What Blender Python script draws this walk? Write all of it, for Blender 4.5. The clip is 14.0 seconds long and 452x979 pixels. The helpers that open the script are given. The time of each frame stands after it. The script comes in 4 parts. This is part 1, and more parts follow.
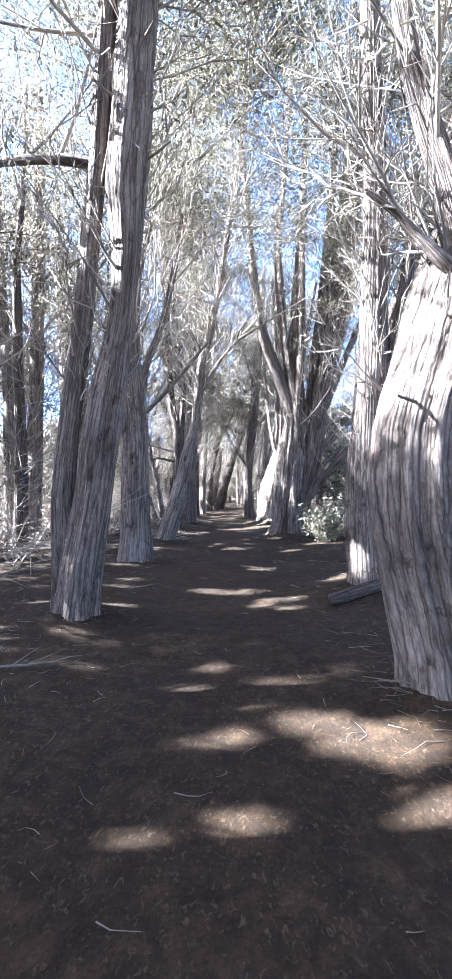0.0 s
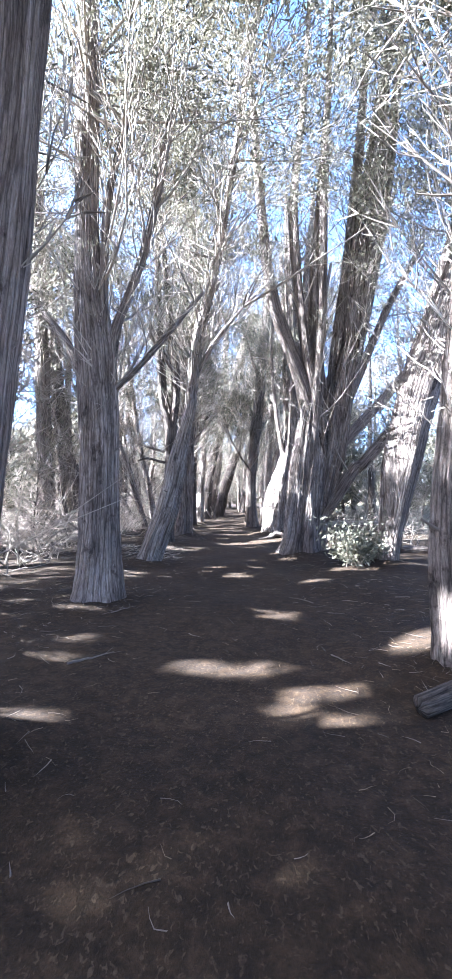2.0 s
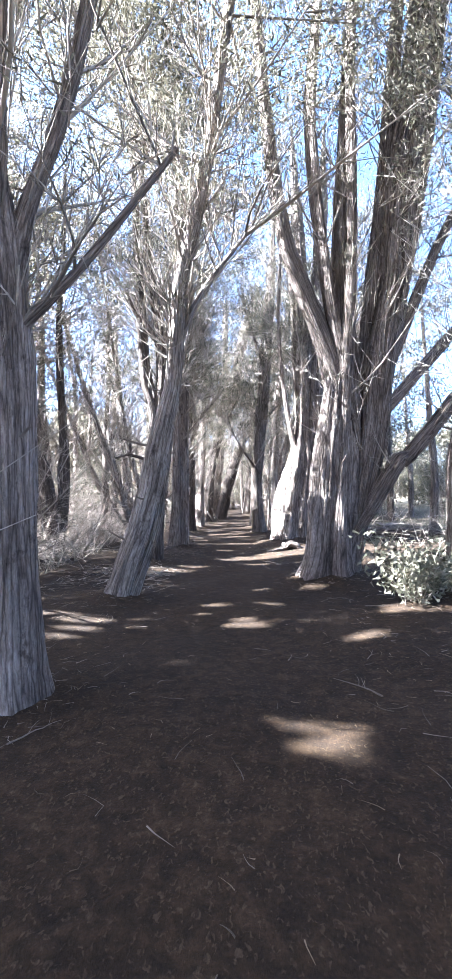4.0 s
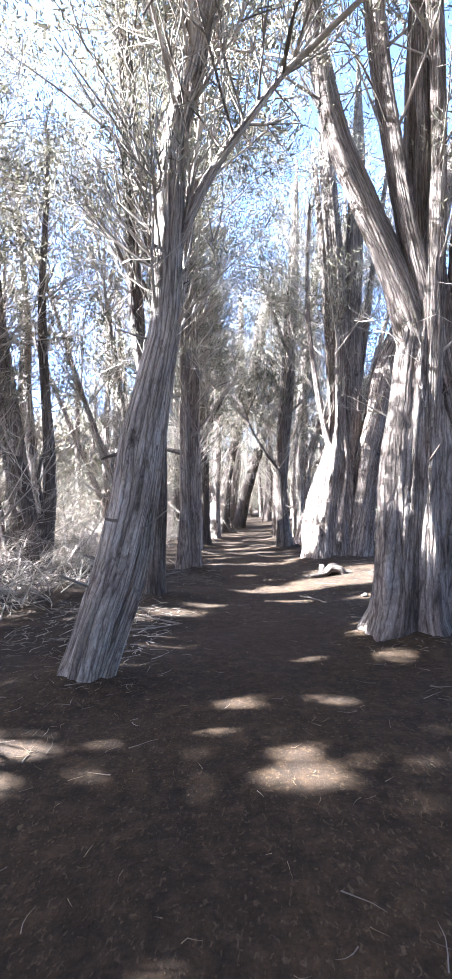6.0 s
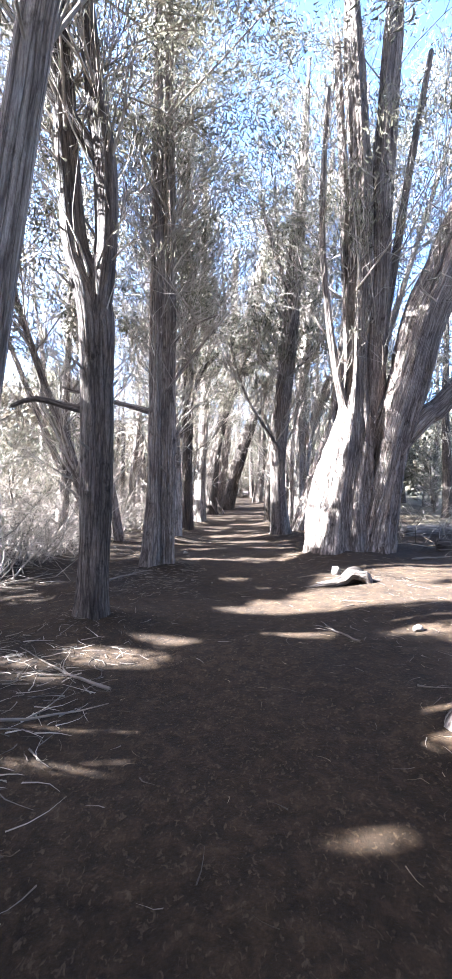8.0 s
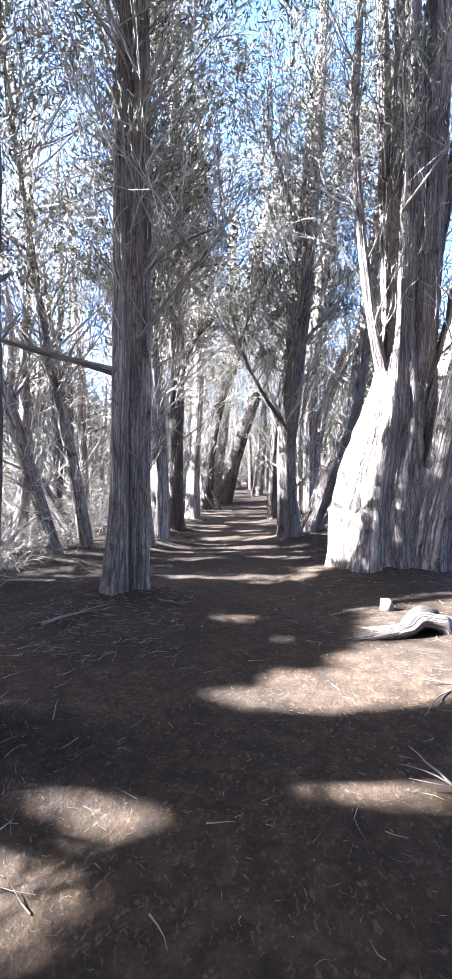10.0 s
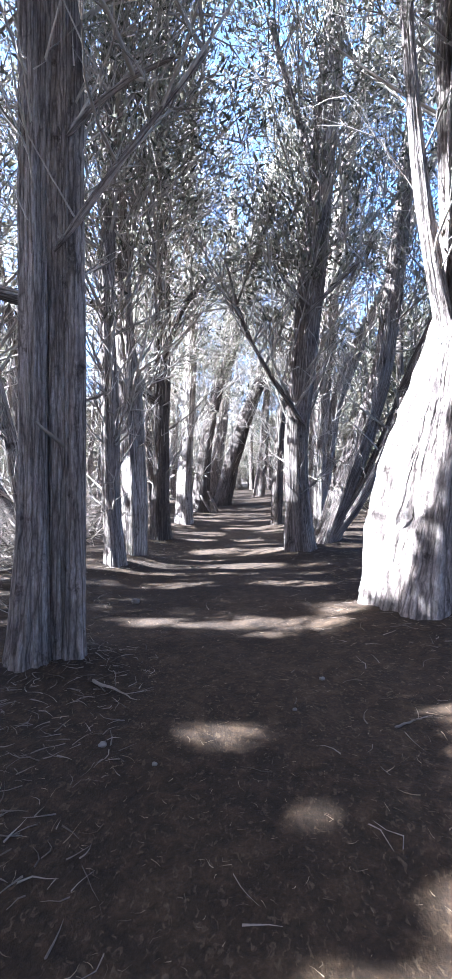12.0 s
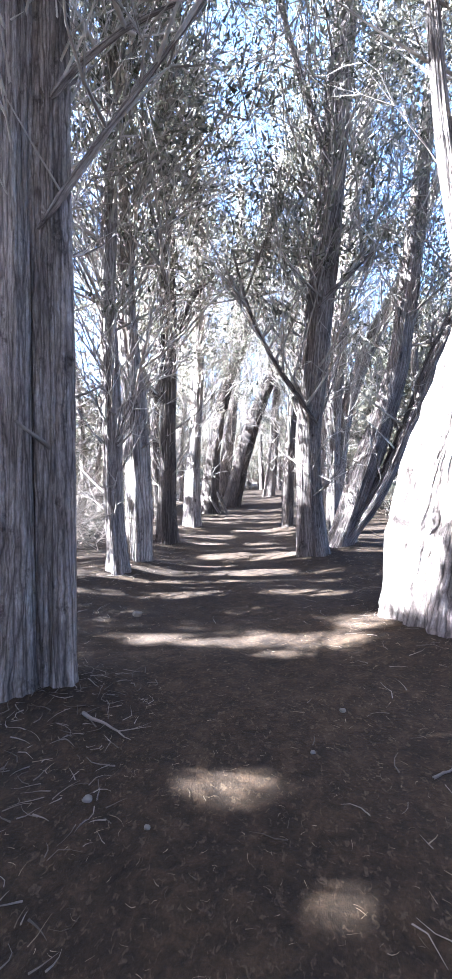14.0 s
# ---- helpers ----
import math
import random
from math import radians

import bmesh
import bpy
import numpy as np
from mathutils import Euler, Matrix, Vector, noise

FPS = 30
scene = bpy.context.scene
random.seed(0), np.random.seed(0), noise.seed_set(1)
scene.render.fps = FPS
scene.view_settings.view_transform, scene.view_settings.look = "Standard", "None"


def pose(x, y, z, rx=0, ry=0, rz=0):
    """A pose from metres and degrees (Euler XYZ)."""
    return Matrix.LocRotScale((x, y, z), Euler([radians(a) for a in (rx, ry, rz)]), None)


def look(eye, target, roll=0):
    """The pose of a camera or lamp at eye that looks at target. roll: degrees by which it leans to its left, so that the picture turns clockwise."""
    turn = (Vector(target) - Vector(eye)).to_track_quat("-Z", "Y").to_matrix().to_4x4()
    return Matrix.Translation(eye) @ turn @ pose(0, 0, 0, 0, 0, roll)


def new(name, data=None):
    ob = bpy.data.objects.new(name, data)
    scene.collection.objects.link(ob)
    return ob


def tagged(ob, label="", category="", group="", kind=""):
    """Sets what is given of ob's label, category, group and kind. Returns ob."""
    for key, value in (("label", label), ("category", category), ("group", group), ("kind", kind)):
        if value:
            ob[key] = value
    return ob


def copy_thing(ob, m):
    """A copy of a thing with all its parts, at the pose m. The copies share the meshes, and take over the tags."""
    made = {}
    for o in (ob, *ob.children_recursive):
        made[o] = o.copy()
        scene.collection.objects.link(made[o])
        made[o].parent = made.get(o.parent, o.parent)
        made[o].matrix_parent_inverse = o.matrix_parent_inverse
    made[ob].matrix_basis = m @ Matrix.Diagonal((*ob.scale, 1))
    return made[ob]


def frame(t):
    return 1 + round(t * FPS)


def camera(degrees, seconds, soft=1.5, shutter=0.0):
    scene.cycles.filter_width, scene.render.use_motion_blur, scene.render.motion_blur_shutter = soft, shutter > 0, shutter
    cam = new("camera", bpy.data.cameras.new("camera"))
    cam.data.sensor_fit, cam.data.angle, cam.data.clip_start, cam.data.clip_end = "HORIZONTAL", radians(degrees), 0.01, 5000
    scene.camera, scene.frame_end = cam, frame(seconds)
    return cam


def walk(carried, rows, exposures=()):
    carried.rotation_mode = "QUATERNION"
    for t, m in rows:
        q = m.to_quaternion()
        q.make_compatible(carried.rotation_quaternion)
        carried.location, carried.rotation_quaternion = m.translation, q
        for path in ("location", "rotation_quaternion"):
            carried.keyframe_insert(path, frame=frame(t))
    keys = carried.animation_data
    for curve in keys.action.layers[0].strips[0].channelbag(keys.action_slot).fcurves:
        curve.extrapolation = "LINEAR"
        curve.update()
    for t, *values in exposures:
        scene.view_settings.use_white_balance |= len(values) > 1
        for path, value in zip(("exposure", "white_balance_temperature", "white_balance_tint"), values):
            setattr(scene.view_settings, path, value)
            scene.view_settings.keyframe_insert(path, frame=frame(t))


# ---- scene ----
cam = camera(53.0, 14.0, soft=1.5)
METRES, EYE, TILT, LEAN, TURN = 14.7, 1.5, 0.0, 0.0, 0.0
ROWS = [
    (0.0, 0.0, 0.0, 0.0, 0.0, 0.12, 0.77),
    (0.5, -0.0, 0.0407, -0.0016, 0.03, -0.17, 0.44),
    (1.0, -0.007, 0.0818, 0.0043, 0.04, 0.33, -0.11),
    (1.5, -0.0056, 0.1199, 0.0047, -0.15, 1.03, 0.07),
    (2.0, -0.002, 0.1605, 0.0037, -0.03, 0.78, 0.2),
    (2.5, 0.0005, 0.2023, 0.0046, -1.13, -1.81, 0.18),
    (5.0, 0.0001, 0.4143, 0.0169, 2.12, 1.9, 2.01),
    (5.5, -0.0045, 0.4557, 0.0183, 2.68, 1.76, 1.89),
    (6.0, -0.0075, 0.4965, 0.018, 2.42, 1.34, 2.07),
    (6.5, -0.0062, 0.5425, 0.0191, 2.32, 1.37, 1.92),
    (7.0, -0.0068, 0.5856, 0.0179, 1.6, -1.08, 0.8),
    (7.5, -0.0025, 0.6289, 0.0164, 1.73, -0.94, 0.84),
    (8.0, -0.0066, 0.6697, 0.0142, 1.15, -1.27, 0.73),
    (10.5, -0.01, 0.864, 0.0132, 0.78, -2.7, 0.61),
    (11.0, -0.0048, 0.9021, 0.0155, 0.96, -2.94, 0.68),
    (11.5, -0.0074, 0.9379, 0.0127, 0.73, -2.83, 0.75),
    (12.0, -0.0034, 0.9694, 0.0097, 0.95, -2.49, 0.64),
    (12.5, -0.0023, 0.9876, 0.0116, 0.97, -2.63, 0.83),
    (13.0, -0.0036, 0.9922, 0.0112, 1.39, -2.54, 0.84),
    (13.5, -0.0031, 0.9937, 0.0109, 1.82, -2.53, 0.94),
    (14.0, -0.0023, 0.9946, 0.0113, 2.18, -2.49, 1.02),
]
walk(cam, [(t, pose(0, 0, EYE, TILT, LEAN, TURN) @ pose(METRES * x, METRES * y, METRES * z, 90 + pitch, roll, yaw)) for t, x, y, z, yaw, pitch, roll in ROWS],
     exposures=[(0.0, 4.55, 5100, 10), (2.5, 4.7, 5050, 10), (5.0, 4.75, 5300, 10), (6.0, 4.85, 5300, 10), (8.0, 4.8, 5300, 10), (10.8, 4.65, 4950, 10), (12.0, 4.55, 4900, 10), (13.0, 4.9, 4950, 10), (14.0, 5.0, 4950, 10)])

# ---- light: clear sky, sun from the side of the path ----
SUN_EL, SUN_AZ = 36.0, 183.0
world = bpy.data.worlds.new("world")
scene.world = world
world.use_nodes = True
sky = world.node_tree.nodes.new("ShaderNodeTexSky")
sky.sky_type, sky.sun_disc = "NISHITA", False
sky.dust_density, sky.air_density = 1.6, 0.55
sky.sun_elevation, sky.sun_rotation = radians(SUN_EL), radians(267)
world.node_tree.nodes["Background"].inputs["Strength"].default_value = 0.05
world.node_tree.links.new(sky.outputs[0], world.node_tree.nodes["Background"].inputs["Color"])
sun = new("sun", bpy.data.lights.new("sun", "SUN"))
sun.data.energy, sun.data.angle, sun.data.color = 5.0, radians(0.53), (1.0, 0.93, 0.84)
sun_from = Vector((math.cos(radians(SUN_AZ)) * math.cos(radians(SUN_EL)), math.sin(radians(SUN_AZ)) * math.cos(radians(SUN_EL)), math.sin(radians(SUN_EL))))
sun.matrix_world = look(sun_from * 60, (0, 0, 0))


# ---- materials ----
class Mat:
    """A node material built in short lines."""

    def __init__(self, name, rough=0.8):
        self.m = bpy.data.materials.new(name)
        self.m.use_nodes = True
        self.t = self.m.node_tree
        self.b = self.t.nodes["Principled BSDF"]
        self.b.inputs["Roughness"].default_value = rough
        self.b.inputs["Specular IOR Level"].default_value = 0.25

    def node(self, kind, **values):
        n = self.t.nodes.new(kind)
        for k, v in values.items():
            n.inputs[k.replace("_", " ")].default_value = v
        return n

    def link(self, a, b):
        self.t.links.new(a, b)

    def coords(self, attribute="", scale=(1, 1, 1)):
        if attribute:
            n = self.node("ShaderNodeAttribute")
            n.attribute_name = attribute
            out = n.outputs["Vector"]
        else:
            out = self.node("ShaderNodeTexCoord").outputs["Object"]
        mp = self.node("ShaderNodeMapping", Scale=scale)
        self.link(out, mp.inputs["Vector"])
        return mp.outputs["Vector"]

    def noise(self, vec, scale, detail=4.0, rough=0.6, dist=0.0):
        n = self.node("ShaderNodeTexNoise", Scale=scale, Detail=detail, Roughness=rough, Distortion=dist)
        self.link(vec, n.inputs["Vector"])
        return n.outputs["Fac"]

    def ramp(self, fac, *stops):
        n = self.node("ShaderNodeValToRGB")
        e = n.color_ramp.elements
        while len(e) < len(stops):
            e.new(0.5)
        for el, (p, c) in zip(e, stops):
            el.position, el.color = p, (*c, 1)
        self.link(fac, n.inputs["Fac"])
        return n.outputs["Color"]

    def mix(self, fac, a, b, mode="MIX"):
        n = self.t.nodes.new("ShaderNodeMix")
        n.data_type, n.blend_type = "RGBA", mode
        for src, k in ((fac, 0), (a, 6), (b, 7)):
            if hasattr(src, "links"):
                self.link(src, n.inputs[k])
            elif k:
                n.inputs[k].default_value = (*src, 1)
            else:
                n.inputs[0].default_value = src
        return n.outputs[2]

    def math(self, op, a, b=0.0):
        n = self.t.nodes.new("ShaderNodeMath")
        n.operation = op
        for src, k in ((a, 0), (b, 1)):
            if hasattr(src, "links"):
                self.link(src, n.inputs[k])
            else:
                n.inputs[k].default_value = src
        return n.outputs[0]

    def done(self, colour, height=None, dist=0.01, strength=1.0):
        if hasattr(colour, "links"):
            self.link(colour, self.b.inputs["Base Color"])
        else:
            self.b.inputs["Base Color"].default_value = (*colour, 1)
        if height is not None:
            n = self.node("ShaderNodeBump", Distance=dist, Strength=strength)
            self.link(height, n.inputs["Height"])
            self.link(n.outputs["Normal"], self.b.inputs["Normal"])
        return self.m


def bark(name, dark, mid, light):
    """Fibrous bark: long interlaced plates between dark fissures."""
    m = Mat(name, 0.88)
    base = m.coords("bark", (1, 1, 1))
    wob = m.node("ShaderNodeTexNoise", Scale=7.0, Detail=3.0)
    m.link(base, wob.inputs["Vector"])
    shift = m.node("ShaderNodeVectorMath")
    shift.operation = "MULTIPLY_ADD"
    m.link(wob.outputs["Color"], shift.inputs[0])
    shift.inputs[1].default_value = (0.014, 0.014, 0.1)
    m.link(base, shift.inputs[2])

    def plates(scale):
        mp = m.node("ShaderNodeMapping", Scale=scale)
        m.link(shift.outputs[0], mp.inputs["Vector"])
        v = m.node("ShaderNodeTexVoronoi", Scale=1.0)
        v.feature = "DISTANCE_TO_EDGE"
        m.link(mp.outputs[0], v.inputs["Vector"])
        return v.outputs["Distance"]

    big, small = plates((40, 40, 1.1)), plates((85, 85, 3.2))
    fib = m.noise(m.coords("bark", (120, 120, 9)), 1.0, 4, 0.65, 0.3)
    patch = m.noise(m.coords("bark", (4, 4, 1.6)), 1.0, 3, 0.5)
    flake = m.noise(m.coords("bark", (95, 95, 26)), 1.0, 5, 0.75, 0.6)
    knot = m.noise(m.coords("bark", (10, 10, 4)), 1.0, 5, 0.7)
    streak = m.noise(m.coords("bark", (17, 17, 0.9)), 1.0, 4, 0.6, 0.4)
    c = m.ramp(fib, (0.24, dark), (0.5, mid), (0.78, light))
    c = m.mix(1.0, c, m.ramp(big, (0.0, (0.36, 0.34, 0.33)), (0.08, (0.78, 0.76, 0.75)), (0.2, (1.0, 1.0, 1.0)), (0.45, (1.08, 1.08, 1.08))), "MULTIPLY")
    c = m.mix(1.0, c, m.ramp(small, (0.0, (0.76, 0.74, 0.73)), (0.12, (1.03, 1.03, 1.03))), "MULTIPLY")
    c = m.mix(1.0, c, m.ramp(patch, (0.28, (0.62, 0.6, 0.6)), (0.5, (1.0, 0.97, 0.94)), (0.72, (1.22, 1.2, 1.18))), "MULTIPLY")
    c = m.mix(1.0, c, m.ramp(flake, (0.3, (0.7, 0.68, 0.67)), (0.5, (1.0, 1.0, 1.0)), (0.7, (1.14, 1.13, 1.11))), "MULTIPLY")
    c = m.mix(1.0, c, m.ramp(knot, (0.33, (0.36, 0.33, 0.31)), (0.42, (1.0, 1.0, 1.0))), "MULTIPLY")
    c = m.mix(1.0, c, m.ramp(streak, (0.34, (0.58, 0.56, 0.55)), (0.5, (0.98, 0.97, 0.96)), (0.66, (1.2, 1.19, 1.18))), "MULTIPLY")
    h = m.math("ADD", m.math("MULTIPLY", m.math("MINIMUM", big, 0.35), 2.2), m.math("ADD", m.math("MULTIPLY", m.math("MINIMUM", small, 0.25), 0.9), m.math("ADD", m.math("MULTIPLY", fib, 0.3), m.math("MULTIPLY", flake, 0.5))))
    return m.done(c, h, 0.024, 0.9)


BARK = bark("bark_grey", (0.123, 0.103, 0.086), (0.235, 0.201, 0.176), (0.390, 0.351, 0.317))
BARK_DARK = bark("bark_brown", (0.061, 0.051, 0.042), (0.125, 0.104, 0.088), (0.222, 0.195, 0.173))
BARK_PALE = bark("bark_weathered", (0.169, 0.146, 0.126), (0.316, 0.281, 0.247), (0.485, 0.444, 0.405))


def twig_material(name, a, b):
    m = Mat(name, 0.85)
    n = m.node("ShaderNodeNewGeometry")
    c = m.ramp(n.outputs["Random Per Island"], (0.0, a), (1.0, b))
    v = m.noise(m.coords("", (9, 9, 9)), 1.0, 3)
    return m.done(m.mix(1.0, c, m.ramp(v, (0.3, (0.75, 0.74, 0.72)), (0.7, (1.1, 1.08, 1.05))), "MULTIPLY"))


TWIG = twig_material("dead_twig", (0.13, 0.108, 0.088), (0.46, 0.405, 0.345))
BRUSH = twig_material("dead_brush", (0.08, 0.065, 0.052), (0.42, 0.36, 0.3))
LITTER = twig_material("litter_twig", (0.07, 0.055, 0.043), (0.24, 0.2, 0.165))
STRAW = twig_material("dry_needles", (0.05, 0.034, 0.02), (0.26, 0.2, 0.13))


def leaf_material(name, a, b):
    m = Mat(name, 0.6)
    n = m.node("ShaderNodeNewGeometry")
    m.link(m.ramp(n.outputs["Random Per Island"], (0.0, a), (1.0, b)), m.b.inputs["Base Color"])
    t = m.node("ShaderNodeBsdfTranslucent")
    m.link(m.ramp(n.outputs["Random Per Island"], (0.0, a), (1.0, b)), t.inputs["Color"])
    mx = m.node("ShaderNodeMixShader", Fac=0.4)
    m.link(m.b.outputs[0], mx.inputs[1])
    m.link(t.outputs[0], mx.inputs[2])
    m.link(mx.outputs[0], m.t.nodes["Material Output"].inputs["Surface"])
    return m.m


LEAF = leaf_material("cypress_foliage", (0.04, 0.039, 0.024), (0.25, 0.225, 0.16))
LEAF_DRY = leaf_material("brown_foliage", (0.1, 0.085, 0.06), (0.32, 0.275, 0.21))
LEAF_BUSH = leaf_material("bush_leaf", (0.07, 0.07, 0.045), (0.24, 0.22, 0.16))


def soil():
    m = Mat("soil_and_needles", 0.95)
    p = m.coords()
    fine = m.noise(p, 55.0, 4, 0.7)
    mid = m.noise(p, 9.0, 5, 0.6, 0.5)
    big = m.noise(p, 0.9, 3, 0.5)
    fibre = m.noise(m.coords("", (45, 30, 30)), 1.0, 2, 0.5, 0.8)
    c = m.ramp(mid, (0.25, (0.0125, 0.0074, 0.0037)), (0.5, (0.0265, 0.0161, 0.0078)), (0.75, (0.055, 0.0348, 0.017)))
    c = m.mix(m.ramp(fibre, (0.58, (0, 0, 0)), (0.7, (0.6, 0.6, 0.6))), c, (0.092, 0.067, 0.038))
    c = m.mix(1.0, c, m.ramp(fine, (0.3, (0.6, 0.58, 0.56)), (0.7, (1.25, 1.22, 1.2))), "MULTIPLY")
    c = m.mix(1.0, c, m.ramp(big, (0.35, (0.85, 0.83, 0.82)), (0.65, (1.15, 1.12, 1.08))), "MULTIPLY")
    sx = m.node("ShaderNodeSeparateXYZ")
    m.link(p, sx.inputs[0])
    off = m.math("ABSOLUTE", sx.outputs["X"])
    off = m.math("ADD", off, m.math("MULTIPLY", m.noise(p, 0.5, 4), 5.0))
    grass = m.ramp(m.noise(p, 3.0, 5, 0.7), (0.3, (0.075, 0.06, 0.034)), (0.7, (0.15, 0.128, 0.08)))
    far = m.node("ShaderNodeMapRange")
    m.link(off, far.inputs[0])
    far.inputs[1].default_value, far.inputs[2].default_value = 8.0, 12.0
    c = m.mix(far.outputs[0], c, grass)
    h = m.math("ADD", m.math("MULTIPLY", mid, 1.0), m.math("ADD", m.math("MULTIPLY", fine, 0.5), m.math("MULTIPLY", fibre, 0.15)))
    return m.done(c, h, 0.02, 0.7)


SOIL = soil()


# ---- mesh helpers ----
def mesh_of(name, verts, quads, material, smooth=True, tris=None):
    me = bpy.data.meshes.new(name)
    verts = np.asarray(verts, dtype=np.float32).reshape(-1, 3)
    faces = [np.asarray(quads, dtype=np.int32).reshape(-1, 4)]
    sizes = [np.full(len(faces[0]), 4)]
    if tris is not None and len(tris):
        faces.append(np.asarray(tris, dtype=np.int32).reshape(-1, 3))
        sizes.append(np.full(len(faces[1]), 3))
    loops = np.concatenate([f.ravel() for f in faces]).astype(np.int32)
    size = np.concatenate(sizes)
    me.vertices.add(len(verts))
    me.vertices.foreach_set("co", verts.ravel())
    me.loops.add(len(loops))
    me.loops.foreach_set("vertex_index", loops)
    me.polygons.add(len(size))
    me.polygons.foreach_set("loop_start", np.concatenate([[0], np.cumsum(size)[:-1]]).astype(np.int32))
    me.polygons.foreach_set("use_smooth", np.full(len(size), smooth))
    me.update(calc_edges=True)
    me.materials.append(material)
    return me


def part(name, me, parent, label="", kind=""):
    """One mesh object under a thing or a part; the mesh is given in world coordinates about the origin of the thing."""
    ob = new(name, me)
    ob.parent = parent
    return tagged(ob, label=label, kind=kind)


def thing(name, at, label, category, group="", kind=""):
    ob = new(name)
    ob.empty_display_size = 0.2
    ob.location = at
    return tagged(ob, label, category, group, kind)


def unit(v):
    return v / np.maximum(np.linalg.norm(v, axis=-1, keepdims=True), 1e-9)


def tubes(paths, radii, sides):
    """Many tapered tubes at once: paths (n, p, 3), radii (n, p)."""
    n, p = radii.shape
    d = unit(paths[:, -1] - paths[:, 0])
    ref = np.where(np.abs(d[:, 2:3]) > 0.8, [[1.0, 0.0, 0.0]], [[0.0, 0.0, 1.0]])
    a = unit(np.cross(d, ref))
    b = np.cross(d, a)
    ang = np.arange(sides) * 2 * np.pi / sides
    ring = np.cos(ang)[None, :, None] * a[:, None] + np.sin(ang)[None, :, None] * b[:, None]
    v = paths[:, :, None] + radii[:, :, None, None] * ring[:, None]
    i = np.arange(n * p * sides).reshape(n, p, sides)
    q = np.stack([i[:, :-1], np.roll(i, -1, 2)[:, :-1], np.roll(i, -1, 2)[:, 1:], i[:, 1:]], -1)
    return v.reshape(-1, 3), q.reshape(-1, 4)


def joined(pieces):
    vs, qs, k = [], [], 0
    for v, q in pieces:
        vs.append(v)
        qs.append(q + k)
        k += len(v)
    return np.concatenate(vs), np.concatenate(qs)


def smooth_line(pts, step):
    """A smooth curve through control points (n, k), resampled about every step metres."""
    pts = np.asarray(pts, float)
    ext = np.vstack([2 * pts[0] - pts[1], pts, 2 * pts[-1] - pts[-2]])
    out = []
    for i in range(1, len(ext) - 2):
        p0, p1, p2, p3 = ext[i - 1:i + 3]
        m = max(2, int(np.linalg.norm((p2 - p1)[:3]) / step))
        for s in np.arange(m) / m:
            out.append(0.5 * (2 * p1 + (p2 - p0) * s + (2 * p0 - 5 * p1 + 4 * p2 - p3) * s * s + (3 * p1 - p0 - 3 * p2 + p3) * s ** 3))
    out.append(pts[-1])
    out = np.array(out)
    if out.shape[1] > 3:
        out[:, 3] = np.maximum(out[:, 3], 0.004)
    return out


# ---- ground ----
BASES = []


def gz(x, y):
    """Height of the ground."""
    x, y = np.asarray(x, float), np.asarray(y, float)
    ks = np.array([-40, -3, 0, 4.5, 8, 11, 14.5, 17.5, 21, 24, 27, 31, 35, 42, 60, 200])
    vs = np.array([-0.1, -0.03, 0.0, 0.13, 0.2, 0.22, 0.22, 0.2, 0.1, 0.05, 0.02, 0.06, 0.2, 0.25, 0.1, 0.0])
    z = sum(np.interp(y + o, ks, vs) for o in (-1.5, -0.75, 0, 0.75, 1.5)) / 5
    side = 0.09 * np.clip((np.abs(x) - 0.7) / 1.3, 0, 1) ** 1.5
    near = np.exp(-(x / 9) ** 2)
    z = z + side + near * (0.025 * np.sin(2.1 * x + 0.7 * y) * np.sin(1.3 * y + 0.4) + 0.012 * np.sin(5.3 * x + 1.0) * np.sin(4.1 * y + 2 * np.sin(x)))
    for bx, by, br in BASES:
        z = z + 0.1 * np.exp(-((x - bx) ** 2 + (y - by) ** 2) / (br + 0.25) ** 2)
    return z

# ---- gaps cut through the crowns along the sun's rays, to set sun patches on the ground: (x, y, width) ----
GAPS = [(-0.32, 3.24, 0.14), (-0.1, 3.62, 0.12), (0.42, 3.3, 0.15), (0.12, 3.05, 0.12), (0.42, 2.8, 0.13), (0.0, 2.65, 0.14), (0.7, 2.5, 0.16), (0.9, 3.45, 0.13),
        (-0.2, 6.05, 0.2), (0.25, 6.1, 0.16), (0.6, 5.7, 0.2), (0.57, 7.5, 0.16), (1.87, 6.4, 0.28), (-1.2, 5.14, 0.15), (0.4, 7.75, 0.11), (0.7, 7.75, 0.12)]
GAPS += [(0.9, 2.5, 0.24), (0.55, 2.75, 0.18), (1.05, 2.0, 0.2), (-0.4, 1.87, 0.12), (0.05, 1.95, 0.13)]
GAPS += [(0.16, 9.85, 0.17), (-0.41, 10.45, 0.15), (0.49, 10.8, 0.13), (-0.2, 10.75, 0.14), (1.4, 9.4, 0.14), (-1.7, 10.1, 0.18), (-0.95, 12.3, 0.27), (-1.75, 13.2, 0.24), (-1.1, 13.6, 0.28),
         (-2.6, 12.5, 0.34), (0.45, 11.7, 0.14), (1.3, 12.6, 0.17), (-0.67, 13.99, 0.17), (0.37, 14.2, 0.16), (0.65, 14.2, 0.18), (0.0, 15.07, 0.17), (0.47, 15.1, 0.28), (0.97, 15.3, 0.36), (1.45, 15.55, 0.36)]
